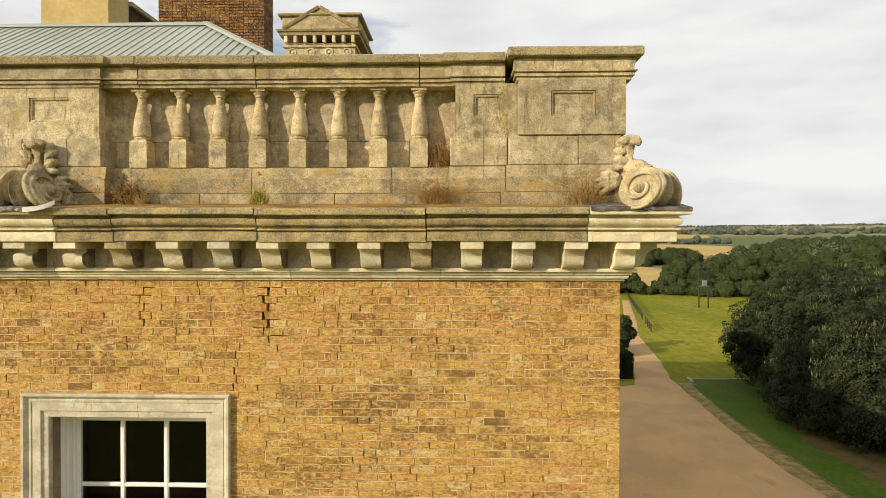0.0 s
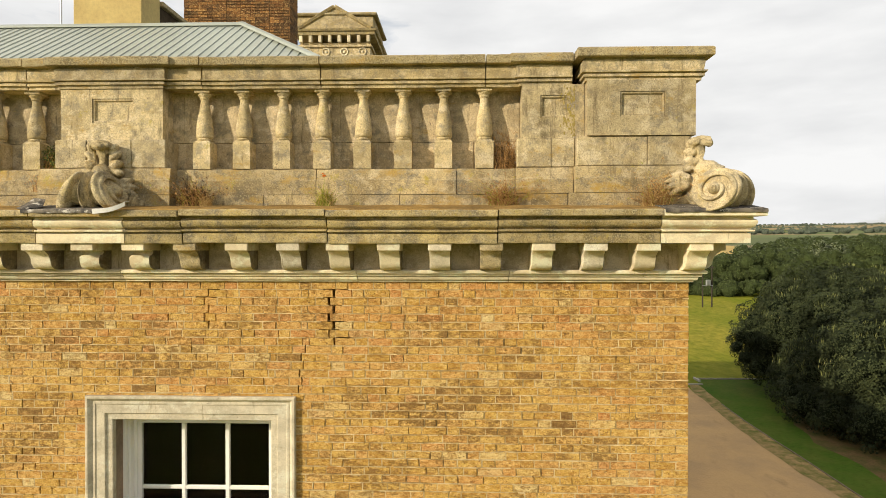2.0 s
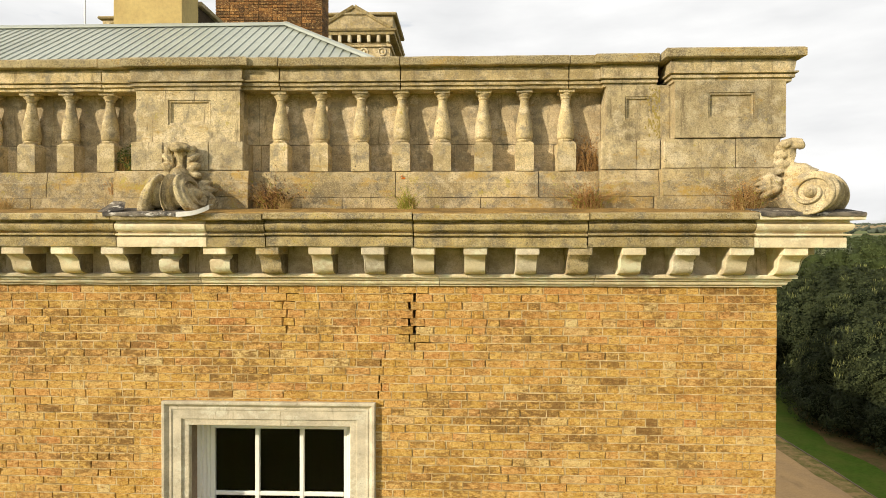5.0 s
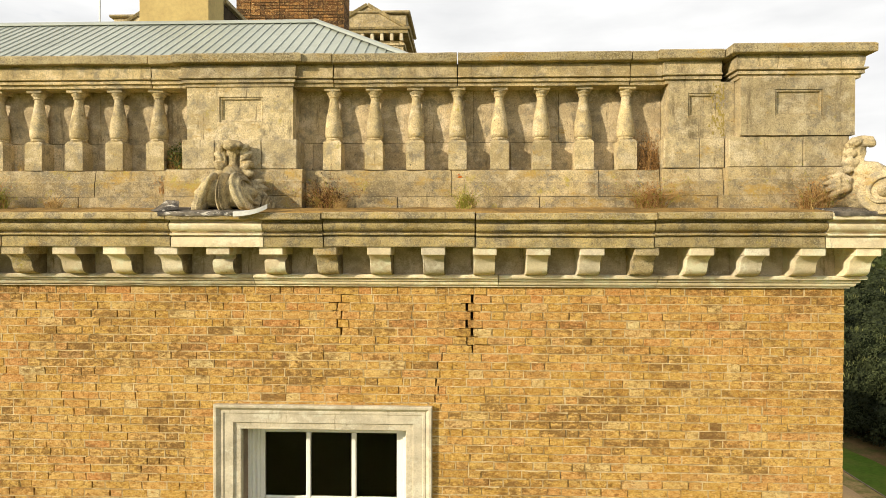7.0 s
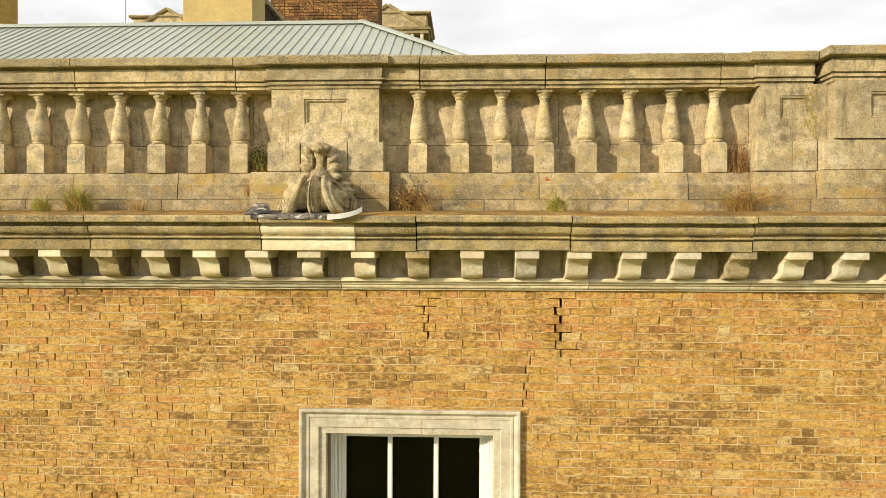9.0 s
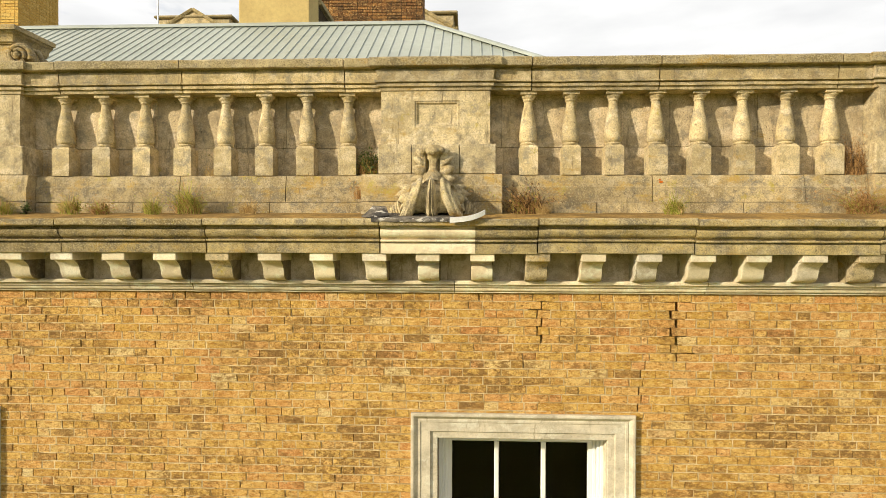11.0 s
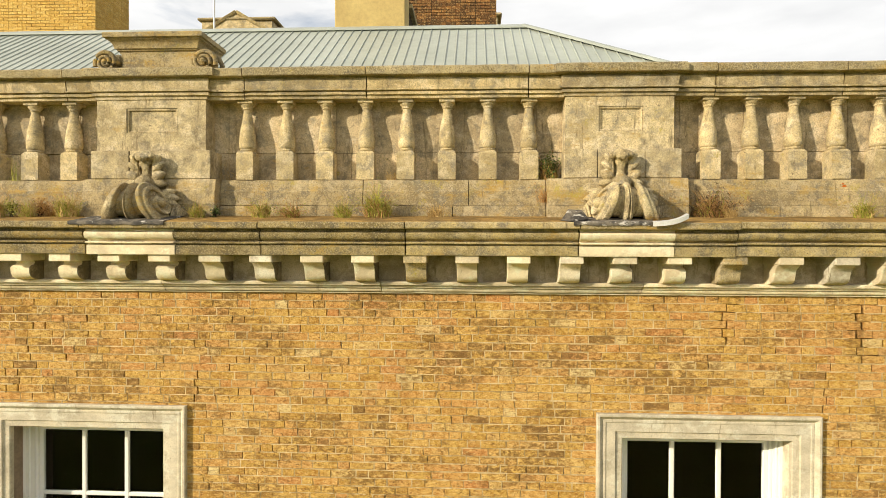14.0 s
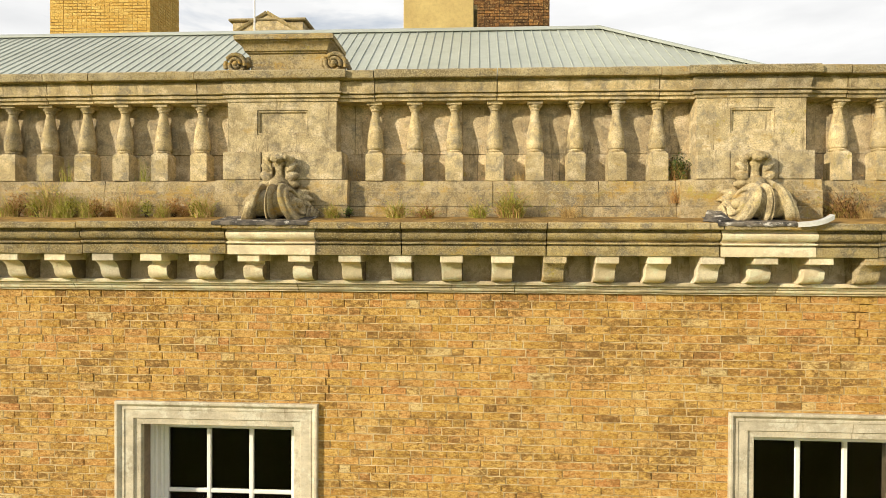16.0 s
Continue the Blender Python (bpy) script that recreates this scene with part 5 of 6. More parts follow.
def turret(x0, x1, y0, label, up=0.0):
    """A square turret head: frieze with roundels, dentils, cornice and a small pediment on the front."""
    root = thing("roof_turret", label, "turret", "turrets on the house", at=((x0 + x1) / 2, y0 + 1.7, 15))
    w = x1 - x0
    part("body", Shape().box(x0 + 0.30, x1 - 0.30, y0 + 0.3, y0 + w - 0.3, 14.9, 23.0 + up), STONE, root)
    part("corbel_course", Shape().box(x0 + 0.22, x1 - 0.22, y0 + 0.22, y0 + w - 0.22, 22.80 + up, 22.90 + up, 0.02), STONE, root)
    for k in range(8):
        x = x0 + 0.36 + (w - 0.72) * k / 7
        part("dentil", Shape().box(x - 0.07, x + 0.07, y0 + 0.12, y0 + 0.30, 22.98 + up, 23.28 + up, 0.02), STONE_PALE, root)
    prof = [(o, z + up) for o, z in ((0.0, 23.27), (0.12, 23.28), (0.14, 23.40), (0.20, 23.42), (0.24, 23.50), (0.0, 23.56))]
    s = around(Shape(), prof, x0 + 0.22, x1 - 0.22, y0 + w, y0 + 0.22, True, True, 1.0, 0.5, 0.01)
    part("cornice_ring", s, STONE_CORNICE, root)
    part("attic", Shape().box(x0 + 0.16, x1 - 0.16, y0 + 0.30, y0 + w - 0.2, 23.52 + up, 24.13 + up, 0.03), STONE, root)
    part("attic_coping", Shape().box(x0 + 0.0, x1 - 0.0, y0 + 0.16, y0 + w, 24.13 + up, 24.25 + up, 0.04), STONE_TOP, root)
    cx, hw = (x0 + x1) / 2, w * 0.40
    s = Shape()
    tri = [(cx - hw, 23.55 + up), (cx + hw, 23.55 + up), (cx, 24.38 + up)]
    s.add([(x, y0 + 0.22, z) for x, z in tri] + [(x, y0 + 0.9, z) for x, z in tri], [(0, 1, 2), (5, 4, 3), (0, 3, 4, 1), (1, 4, 5, 2), (2, 5, 3, 0)])
    part("pediment", s, STONE, root)
    for side in (-1, 1):
        s = Shape()
        a, b = Vector((cx + side * (hw + 0.10), 0, 23.56 + up)), Vector((cx, 0, 24.47 + up))
        d = (b - a).normalized()
        nrm = Vector((-d.z, 0, d.x)) * (1 if side < 0 else -1)
        loop = [(0.0, -0.02), (0.0, 0.13), (-0.10, 0.13), (-0.10, 0.10), (-0.04, 0.06), (0.04, 0.02)]
        ring = []
        for p in (a, b):
            ring.append([(p.x + nrm.x * (q - 0.1), y0 + 0.16 + o, p.z + nrm.z * (q - 0.1)) for q, o in ((0, 0.16), (0.0, 0.08), (0.05, 0.06), (0.08, 0.0), (0.17, -0.04), (0.19, -0.04), (0.19, 0.8), (0, 0.8))])
        s.rings(ring)
        part("raking_cornice", s, STONE_CORNICE, root)
    for k in range(4):
        x = x0 + 0.62 + (w - 1.24) * k / 3
        s = Shape()
        ring = []
        for q in range(20):
            a = 2 * math.pi * q / 20
            ring.append((x + 0.15 * math.cos(a), y0 + 0.285, 22.62 + up + 0.15 * math.sin(a)))
        s.tube(ring + ring[:1], 0.03, 6)
        s.blob((x, y0 + 0.29, 22.62 + up), (0.06, 0.03, 0.06), n=8, m=5)
        part("roundel", s, STONE_PALE, root)
    return root


turret(-3.55, 0.02, 19.7, "stone turret head with a small pediment beyond the roof")
turret(-13.5, -9.95, 20.9, "stone turret head with a small pediment behind the flagpole", 0.42)
pole = thing("flagpole", "slim white painted flagpole", "flagpole", at=(-9.78, 14.33, 16))
part("shaft", Shape().lathe([(0.04, 15.0), (0.035, 20), (0.022, 26.5), (0.0, 26.52)], -9.78, 14.33, 10), WHITE, pole, angle=40)


# ---- weeds ----
def tuft(label, x, y, z, size, count, mats, lean=0.35, seed=0, twiggy=False):
    root = thing("weed_tuft", label, "weeds", "weeds growing on the parapet", at=(x, y, z))
    rnd = random.Random(seed)
    for mat, share in mats:
        s = Shape()
        for _ in range(int(count * share)):
            a, r = rnd.random() * 6.283, rnd.random() ** 0.8 * size * 0.34
            px, py = x + r * math.cos(a) * 1.05, y + r * math.sin(a) * 0.5
            h = size * (0.25 + 0.95 * rnd.random() ** 1.3) * (1.15 - 0.6 * r / (size * 0.34))
            la = a + rnd.uniform(-2.2, 2.2)
            k = lean * (0.2 + 1.5 * rnd.random())
            w = (0.0022 if twiggy else 0.0034) * (0.6 + 0.9 * rnd.random())
            side = Vector((math.cos(la + 1.57), math.sin(la + 1.57) * 0.6, 0.3)) * w
            bend = rnd.uniform(-0.12, 0.12) * h
            pts = [Vector((px + math.cos(la) * k * h * f ** 1.6 + bend * math.sin(f * 5), min(0.262, py + math.sin(la) * k * h * f ** 1.8 * 0.6), z - 0.01 + h * f * (1 - 0.35 * f * min(k, 1.2)))) for f in (0, 0.35, 0.7, 1.0)]
            v, f = [], []
            for i, p in enumerate(pts):
                e = side * (1 - i / 3.2)
                v += [p - e, p + e]
            for i in range(3):
                f.append((2 * i, 2 * i + 1, 2 * i + 3, 2 * i + 2))
            s.add(v, f)
            if rnd.random() < (0.7 if twiggy else 0.22):
                p = pts[rnd.choice((1, 2, 3))]
                for _ in range(3):
                    q = p + Vector((rnd.uniform(-1, 1), rnd.uniform(-1, 0.4), rnd.uniform(0, 1))) * size * 0.06
                    s.add([p, q, q + Vector((0.003, 0.001, 0.004)), p + Vector((0.003, 0, 0.002))], [(0, 1, 2, 3)])
        part("foliage", s, mat, root)
    return root


GREEN, DRY, RUST = GRASS_GREEN, GRASS_DRY, GRASS_RUST
TWIG = leaf_material("dark_twig", (0.05, 0.03, 0.016), (0.16, 0.095, 0.045), 0.8, False)
TUFTS = [
    (1.06, 0.0, 0.26, 380, ((RUST, 0.5), (TWIG, 0.4), (GREEN, 0.1)), "brown dry weed clump at the foot of the pier"),
    (2.33, -0.10, 0.15, 170, ((GREEN, 0.7), (DRY, 0.3)), "small green grass tuft on the cornice"),
    (3.97, -0.03, 0.25, 300, ((RUST, 0.8), (GREEN, 0.2)), "rust-coloured dry weed on the cornice"),
    (5.33, -0.14, 0.24, 330, ((RUST, 0.6), (DRY, 0.3), (GREEN, 0.1)), "brown dry weed beside the corner scroll"),
    (-3.66, -0.15, 0.12, 170, ((GREEN, 0.6), (DRY, 0.4)), "green tuft beside the scroll"),
    (-3.06, -0.12, 0.15, 190, ((GREEN, 0.6), (DRY, 0.4)), "green and straw tuft on the cornice"),
    (-2.78, -0.12, 0.13, 240, ((RUST, 0.7), (GREEN, 0.3)), "low reddish tuft on the cornice"),
    (-2.30, -0.12, 0.14, 150, ((GREEN, 0.75), (DRY, 0.25)), "green grass tuft on the cornice"),
    (-1.99, -0.08, 0.21, 330, ((GREEN, 0.6), (RUST, 0.4)), "tall green and rusty grass tuft"),
    (-4.92, -0.10, 0.19, 300, ((DRY, 0.6), (GREEN, 0.4)), "straw-coloured grass against the plinth"),
    (-5.30, -0.12, 0.13, 300, ((GREEN, 0.5), (DRY, 0.5)), "mixed green and dry grass"),
    (-5.63, -0.12, 0.20, 360, ((DRY, 0.5), (RUST, 0.2), (GREEN, 0.3)), "tall dry grass on the cornice"),
    (-6.02, -0.12, 0.15, 360, ((GREEN, 0.6), (DRY, 0.4)), "thick green grass on the cornice"),
    (-6.44, -0.06, 0.27, 420, ((DRY, 0.6), (GREEN, 0.4)), "tall thick dry weeds against the plinth"),
    (-5.14, -0.02, 0.20, 260, ((RUST, 0.7), (DRY, 0.3)), "brown withered grass behind the green tufts"),
    (-5.86, -0.02, 0.14, 300, ((RUST, 0.6), (DRY, 0.4)), "brown withered grass against the plinth"),
    (-6.25, -0.15, 0.17, 260, ((GREEN, 0.8), (DRY, 0.2)), "bright green grass at the cornice edge"),
    (-6.62, -0.02, 0.22, 300, ((RUST, 0.6), (DRY, 0.2), (GREEN, 0.2)), "tangled brown weeds against the plinth"),
    (-6.85, -0.08, 0.16, 260, ((DRY, 0.5), (GREEN, 0.5)), "mixed weeds on the cornice"),
    (1.20, -0.06, 0.10, 120, ((DRY, 1.0),), "thin dry grass on the cornice"),
    (-1.45, -0.05, 0.13, 90, ((DRY, 1.0),), "thin withered stalks on the cornice"),
]
for k, (x, y, size, count, mats, label) in enumerate(TUFTS):
    woody = mats[0][0] is RUST
    tuft(label, x, y, 14.868 if y > -0.11 else 14.858, size * 1.55, int(count * (1.3 if x < -4.7 else 1.5 if woody else 2.2)), mats, 1.0 if woody else 0.6, 40 + k, woody)
tuft("tall rusty dry stalks between baluster and pier", 3.985, 0.16, 15.232, 0.36, 620, ((RUST, 0.75), (TWIG, 0.25)), 0.30, 3, True)
tuft("green and brown creeper beside the pier", -0.40, 0.17, 15.232, 0.24, 360, ((GREEN, 0.3), (RUST, 0.7)), 0.4, 4, True)
tuft("withered stalks hanging in the pier's corner", -0.44, 0.03, 15.02, 0.25, 90, ((RUST, 1.0),), 0.5, 5, True)
tuft("thin dry stalks in the corner of the pier", -3.50, 0.18, 15.232, 0.28, 30, ((DRY, 1.0),), 0.3, 6, True)
tuft("thin green stalks between the balusters", -5.62, 0.14, 15.232, 0.26, 40, ((GREEN, 1.0),), 0.2, 7, True)
tuft("thin green stalks between the balusters", -6.40, 0.14, 15.232, 0.24, 50, ((GREEN, 0.7), (DRY, 0.3)), 0.2, 8, True)
tuft("thin dry stalks between the balusters", -1.90, 0.16, 15.232, 0.16, 40, ((DRY, 1.0),), 0.4, 9, True)


# ---- trees ----
def leaf_shape(name, centres, normals, sizes, mat, rng):
    n = len(centres)
    rand = rng.normal(size=(n, 3))
    nrm = normals + 0.75 * rand / np.linalg.norm(rand, axis=1)[:, None]
    nrm /= np.linalg.norm(nrm, axis=1)[:, None]
    a = np.cross(nrm, rng.normal(size=(n, 3)))
    a /= np.linalg.norm(a, axis=1)[:, None]
    b = np.cross(nrm, a)
    sz = sizes[:, None]
    quads = np.stack([centres - a * sz, centres - b * sz * 0.55 + nrm * sz * 0.2, centres + a * sz, centres + b * sz * 0.55 + nrm * sz * 0.2], 1).reshape(-1, 3)
    me = bpy.data.meshes.new(name)
    me.vertices.add(4 * n)
    me.vertices.foreach_set("co", quads.ravel())
    me.loops.add(4 * n)
    me.loops.foreach_set("vertex_index", np.arange(4 * n, dtype=np.int32))
    me.polygons.add(n)
    me.polygons.foreach_set("loop_start", np.arange(0, 4 * n, 4, dtype=np.int32))
    me.polygons.foreach_set("loop_total", np.full(n, 4, dtype=np.int32))
    me.update(calc_edges=True)
    me.validate()
    me.materials.append(mat)
    return me


def weed_bush(label, x, y, z, r, count, seed, leaf=None, words="small dark green leaves", size=0.012):
    root = thing("weed_bush", label, "weeds", "weeds growing on the parapet", at=(x, y, z))
    rng = np.random.default_rng(seed)
    pts = rng.normal(size=(count, 3)) * np.array([r * 0.42, r * 0.25, r * 0.5]) + np.array([x, y, z + r])
    pts[:, 1] = np.minimum(pts[:, 1], 0.255)
    pts[:, 2] = np.maximum(pts[:, 2], z + 0.01)
    part("foliage", leaf_shape("foliage", pts, rng.normal(size=pts.shape), size * rng.uniform(0.6, 1.3, count), leaf or BUSH_LEAF, rng), None, root, words)
    stems = Shape()
    for k in range(14):
        q = pts[k * 7]
        stems.tube([(x + 0.02 * math.sin(k * 2.1), y, z), ((x + q[0]) / 2, y - 0.01, z + r * 0.6), tuple(q)], [0.003, 0.0025, 0.0015], 5)
    part("stem", stems, BARK, root)
    return root


BUSH_LEAF = leaf_material("bush_leaf", (0.035, 0.055, 0.014), (0.12, 0.16, 0.04), 0.6, False)
weed_bush("small dark green bush rooted beside the pier", -0.40, 0.16, 15.232, 0.12, 520, 3)
weed_bush("leafy green weed rooted beside the scroll", -3.52, -0.06, 14.86, 0.05, 130, 4)


for k, (x, y, r, leaf, words) in enumerate((
        (-4.98, -0.10, 0.08, GREEN, "yellow-green leaves"), (-5.22, -0.05, 0.09, RUST, "rusty seed heads"), (-5.45, -0.12, 0.08, GREEN, "yellow-green leaves"),
        (-5.72, -0.06, 0.10, DRY, "straw-coloured seed heads"), (-5.95, -0.12, 0.09, RUST, "rusty seed heads"), (-6.20, -0.10, 0.10, GREEN, "yellow-green leaves"),
        (-6.42, -0.04, 0.14, DRY, "straw-coloured seed heads"), (-6.55, -0.10, 0.11, GREEN, "yellow-green leaves"), (-6.78, -0.06, 0.12, RUST, "rusty seed heads"),
        (-3.02, -0.10, 0.055, GREEN, "yellow-green leaves"), (-2.76, -0.10, 0.05, RUST, "rusty seed heads"), (-1.97, -0.09, 0.085, GREEN, "yellow-green leaves"),
        (1.06, 0.0, 0.10, RUST, "brown withered leaves"), (3.97, -0.03, 0.11, RUST, "rusty seed heads"), (5.34, -0.13, 0.11, RUST, "rusty seed heads"), (2.33, -0.09, 0.06, GREEN, "yellow-green leaves"))):
    weed_bush("low bushy weed with " + words + " on the cornice", x, y, 14.86, r, int(5200 * r), 60 + k, leaf, words, 0.009)


def crown_points(lobes, count, rng):
    weights = np.array([l[3] ** 2 for l in lobes])
    pick = rng.choice(len(lobes), count, p=weights / weights.sum())
    d = rng.normal(size=(count, 3))
    d /= np.linalg.norm(d, axis=1)[:, None]
    c = np.array([l[:3] for l in lobes])[pick]
    r = np.array([l[3] for l in lobes])[pick]
    lump = 1 + 0.12 * np.sin(d[:, 0] * 9 + pick) * np.sin(d[:, 1] * 8 + pick * 2) + 0.08 * np.sin(d[:, 2] * 11 + pick * 3)
    depth = 1 - 0.16 * rng.random(count) ** 2
    return c + d * (r * lump * depth)[:, None], d


def big_tree(label, x, y, height, spread, count, size, seed, shoots, extra):
    root = thing("oak_tree", label, "tree", "dark trees beside the drive", at=(x, y, 0))
    rng = np.random.default_rng(seed)
    rnd = random.Random(seed)
    trunk = Shape().tube([(x, y, -0.2), (x + 0.2, y, 2.0), (x + 0.1, y + 0.3, 4.5), (x, y, height * 0.6)], [0.75, 0.55, 0.45, 0.25], 12)
    trunk = part("trunk", trunk, BARK, root, angle=60)
    lobes = []
    for k in range(64):
        f = (k + 0.5) / 64
        zz, a = 1 - 1.9 * f, k * 2.39996
        ring = math.sqrt(max(0, 1 - zz * zz)) if zz > -0.2 else 0.98 + 0.12 * zz
        r = spread * rnd.uniform(0.17, 0.30)
        q = max(0.0, spread * ring * rnd.uniform(0.88, 1.04) - r * 0.8)
        z = height * 0.5 + zz * height * 0.5 - r * 0.6 * zz
        lobes.append((x + q * math.cos(a), y + q * math.sin(a), max(r * 0.75, z), r))
    for k in range(14):
        a, q = rnd.random() * 6.283, spread * 0.45 * rnd.random()
        lobes.append((x + q * math.cos(a), y + q * math.sin(a), height * rnd.uniform(0.25, 0.8), spread * 0.34))
    for k in range(7):
        a = 6.283 * k / 7
        lobe = lobes[k * 5]
        limb = Shape().tube([(x, y, 2.5 + 0.4 * k), ((x + lobe[0]) / 2, (y + lobe[1]) / 2, 3.5 + 0.5 * k), lobe[:3]], [0.3, 0.2, 0.08], 8)
        part("limb", limb, BARK, trunk, angle=60)
    lobes += extra
    # solid lumps added to stop see-through, coloured as the crown's inner shade
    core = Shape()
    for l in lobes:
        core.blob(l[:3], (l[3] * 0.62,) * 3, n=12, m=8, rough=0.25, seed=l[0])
    part("foliage_core", core, LEAF_CORE, root)
    # sprays of leaves about a metre across, set over the crown
    heads, face = crown_points(lobes, count // 38, rng)
    grow = rng.uniform(0.22, 0.6, len(heads))
    pick = rng.choice(len(heads), count, p=grow ** 2 / (grow ** 2).sum())
    d = rng.normal(size=(count, 3)) + face[pick] * 0.9 + np.array([0, 0, 0.35])
    d /= np.linalg.norm(d, axis=1)[:, None]
    pts = heads[pick] + d * (grow[pick] * (0.55 + 0.5 * rng.random(count) ** 0.5))[:, None]
    nrm = d + 0.4 * face[pick]
    fill, side = crown_points(lobes, count // 2, rng)
    fill -= side * 0.15
    pts, nrm = np.concatenate([pts, fill]), np.concatenate([nrm, side])
    keep = pts[:, 2] > 0.25
    pts, nrm = pts[keep], nrm[keep]
    me = leaf_shape("crown", pts, nrm, size * rng.uniform(0.6, 1.3, len(pts)), LEAF_OAK, rng)
    part("crown", me, None, root, "dense dark evergreen crown")
    # upright pale shoots in groups on some of the sprays
    high = np.nonzero((heads[:, 2] > height * 0.38) & (face[:, 2] > -0.05))[0]
    hosts = rng.choice(high, min(len(high), shoots), replace=False)
    n = 16
    base = np.repeat(heads[hosts] + face[hosts] * (0.6 * grow[hosts])[:, None], n, axis=0)
    base += rng.normal(size=base.shape) * np.array([0.28, 0.28, 0.12])
    tall = rng.uniform(0.22, 0.55, len(base))
    lean = rng.normal(size=(len(base), 3)) * 0.22
    lean[:, 2] = 1.0
    side = rng.normal(size=(len(base), 3)) * np.array([1, 1, 0.1])
    side /= np.linalg.norm(side, axis=1)[:, None]
    tip, mid = base + lean * tall[:, None], base + lean * (tall * 0.55)[:, None]
    wide = 0.032
    v = np.stack([base, mid - side * wide, tip, mid + side * wide], 1).reshape(-1, 3)
    me = bpy.data.meshes.new("young_shoot")
    me.from_pydata(v.tolist(), [], [(4 * k, 4 * k + 1, 4 * k + 2, 4 * k + 3) for k in range(len(base))])
    me.materials.append(LEAF_SHOOT)
    part("young_shoot", me, None, root, "pale upright young shoots")["kind"] = "stuff"
    return root


big_tree("large dark evergreen oak with a dense crown to the ground", 41.4, 55.0, 11.4, 9.7, 260000, 0.100, 5, 130, [(30.6, 55.0, 4.4, 0.8), (31.2, 54.5, 3.4, 1.0), (31.6, 55.5, 5.4, 1.3), (32.2, 54.0, 2.6, 1.3)])
big_tree("broad dark evergreen oak sweeping down to the lawn", 39.8, 41.2, 9.7, 9.3, 270000, 0.094, 9, 190, [(31.8, 46.5, 1.9, 1.9), (31.2, 43.8, 1.7, 1.8), (33.0, 49.0, 2.1, 2.0), (31.6, 41.0, 1.7, 1.8), (32.6, 38.0, 1.8, 1.9), (34.6, 35.6, 1.8, 1.9), (37.5, 33.8, 1.9, 1.9), (32.6, 45.0, 3.6, 1.9), (33.0, 47.5, 4.2, 1.9)])
big_tree("tall dark evergreen oak behind its neighbours", 53.5, 66.0, 11.0, 8.0, 120000, 0.115, 15, 110, [])


def woodland(label, spots, mat, seed, size, per, inside=None, lumps=9, squat=1.0):
    """A belt of far trees as one mass of foliage."""
    rng = np.random.default_rng(seed)
    rnd = random.Random(seed)
    root = thing("woodland", label, "woodland", kind="stuff", at=(spots[0][0], spots[0][1], 0))
    core, lobes = Shape(), []
    for x, y, h, r in spots:
        z0 = relief(x, y)
        for k in range(lumps):
            a = rnd.random() * 6.283
            rr = min(h * 0.45, r * rnd.uniform(0.34, 0.58))
            q = (r - rr) * rnd.random() ** 0.5
            up = 1 - 0.45 * (q / max(0.1, r)) ** 2
            z = z0 + max(rr * 0.7, (h - rr) * up * rnd.uniform(0.45, 1.0)) if k else z0 + h - rr
            lobes.append((x + q * math.cos(a) * (k > 0), y + q * math.sin(a) * (k > 0), z, rr))
            core.blob(lobes[-1][:3], (rr * 0.93, rr * 0.93, rr * 0.9 * squat), n=9, m=6, rough=0.35, seed=k + x)
    part("foliage_core", core, inside or LEAF_SHADE, root)
    pts, nrm = crown_points(lobes, per * len(spots), rng)
    nrm[:, 2] += 0.3
    me = leaf_shape("foliage", pts, nrm, size * rng.uniform(0.6, 1.4, len(pts)), mat, rng)
    part("foliage", me, None, root)
    return root


def field(label, a0, a1, d0, d1, mat):
    """A field on the far slopes, between two bearings and two distances."""
    v, f = [], []
    m, n = 30, 12
    for i in range(m + 1):
        u = i / m
        swell = 0.25 + 0.75 * math.sin(math.pi * min(1, 0.08 + 0.92 * u)) ** 0.5
        for j in range(n + 1):
            a = radians(a0 + (a1 - a0) * u)
            w = (j / n - 0.35) * swell + 0.35
            d = d0 + (d1 - d0) * w + 0.06 * (d1 - d0) * noise.noise(Vector((u * 5, d0, 0)))
            x, y = 4 + d * math.sin(a), -6 + d * math.cos(a)
            v.append((x, y, relief(x, y) + (0.0015 * d if 0 < i < m and 0 < j < n else -0.6)))
    for i in range(m):
        for j in range(n):
            f.append((i * (n + 1) + j, i * (n + 1) + j + 1, (i + 1) * (n + 1) + j + 1, (i + 1) * (n + 1) + j))
    return tagged(part("field", Shape().add(v, f), mat, angle=60), label, "field", kind="structure")


STUBBLE = plain("golden_stubble", (0.50, 0.36, 0.13), 0.95, 0, 0.2, 0.02, 0.3, (0.42, 0.30, 0.11))
PALE_STUBBLE = plain("pale_far_stubble", (0.33, 0.25, 0.13), 0.95, 0, 0.2, 0.02, 0.3, (0.27, 0.21, 0.11))
MEADOW = plain("far_green_meadow", (0.15, 0.17, 0.06), 0.95, 0, 0.25, 0.02, 0.3, (0.12, 0.145, 0.05))
field("golden stubble field beyond the trees", 11, 20.5, 200, 320, STUBBLE)
field("golden stubble field between the woods", 11, 24.6, 430, 800, STUBBLE)
field("golden stubble field on the middle slope", 12, 22.0, 1060, 1330, STUBBLE)
field("pale stubble field on the far hillside", 24, 29, 2050, 2350, PALE_STUBBLE)
field("pale stubble field below the skyline", 30, 41, 2150, 2650, PALE_STUBBLE)
field("pale stubble field near the hill top", 16, 21, 2250, 2550, PALE_STUBBLE)
field("green meadow on the far hillside", 20, 32, 1650, 1950, MEADOW)
rnd = random.Random(77)


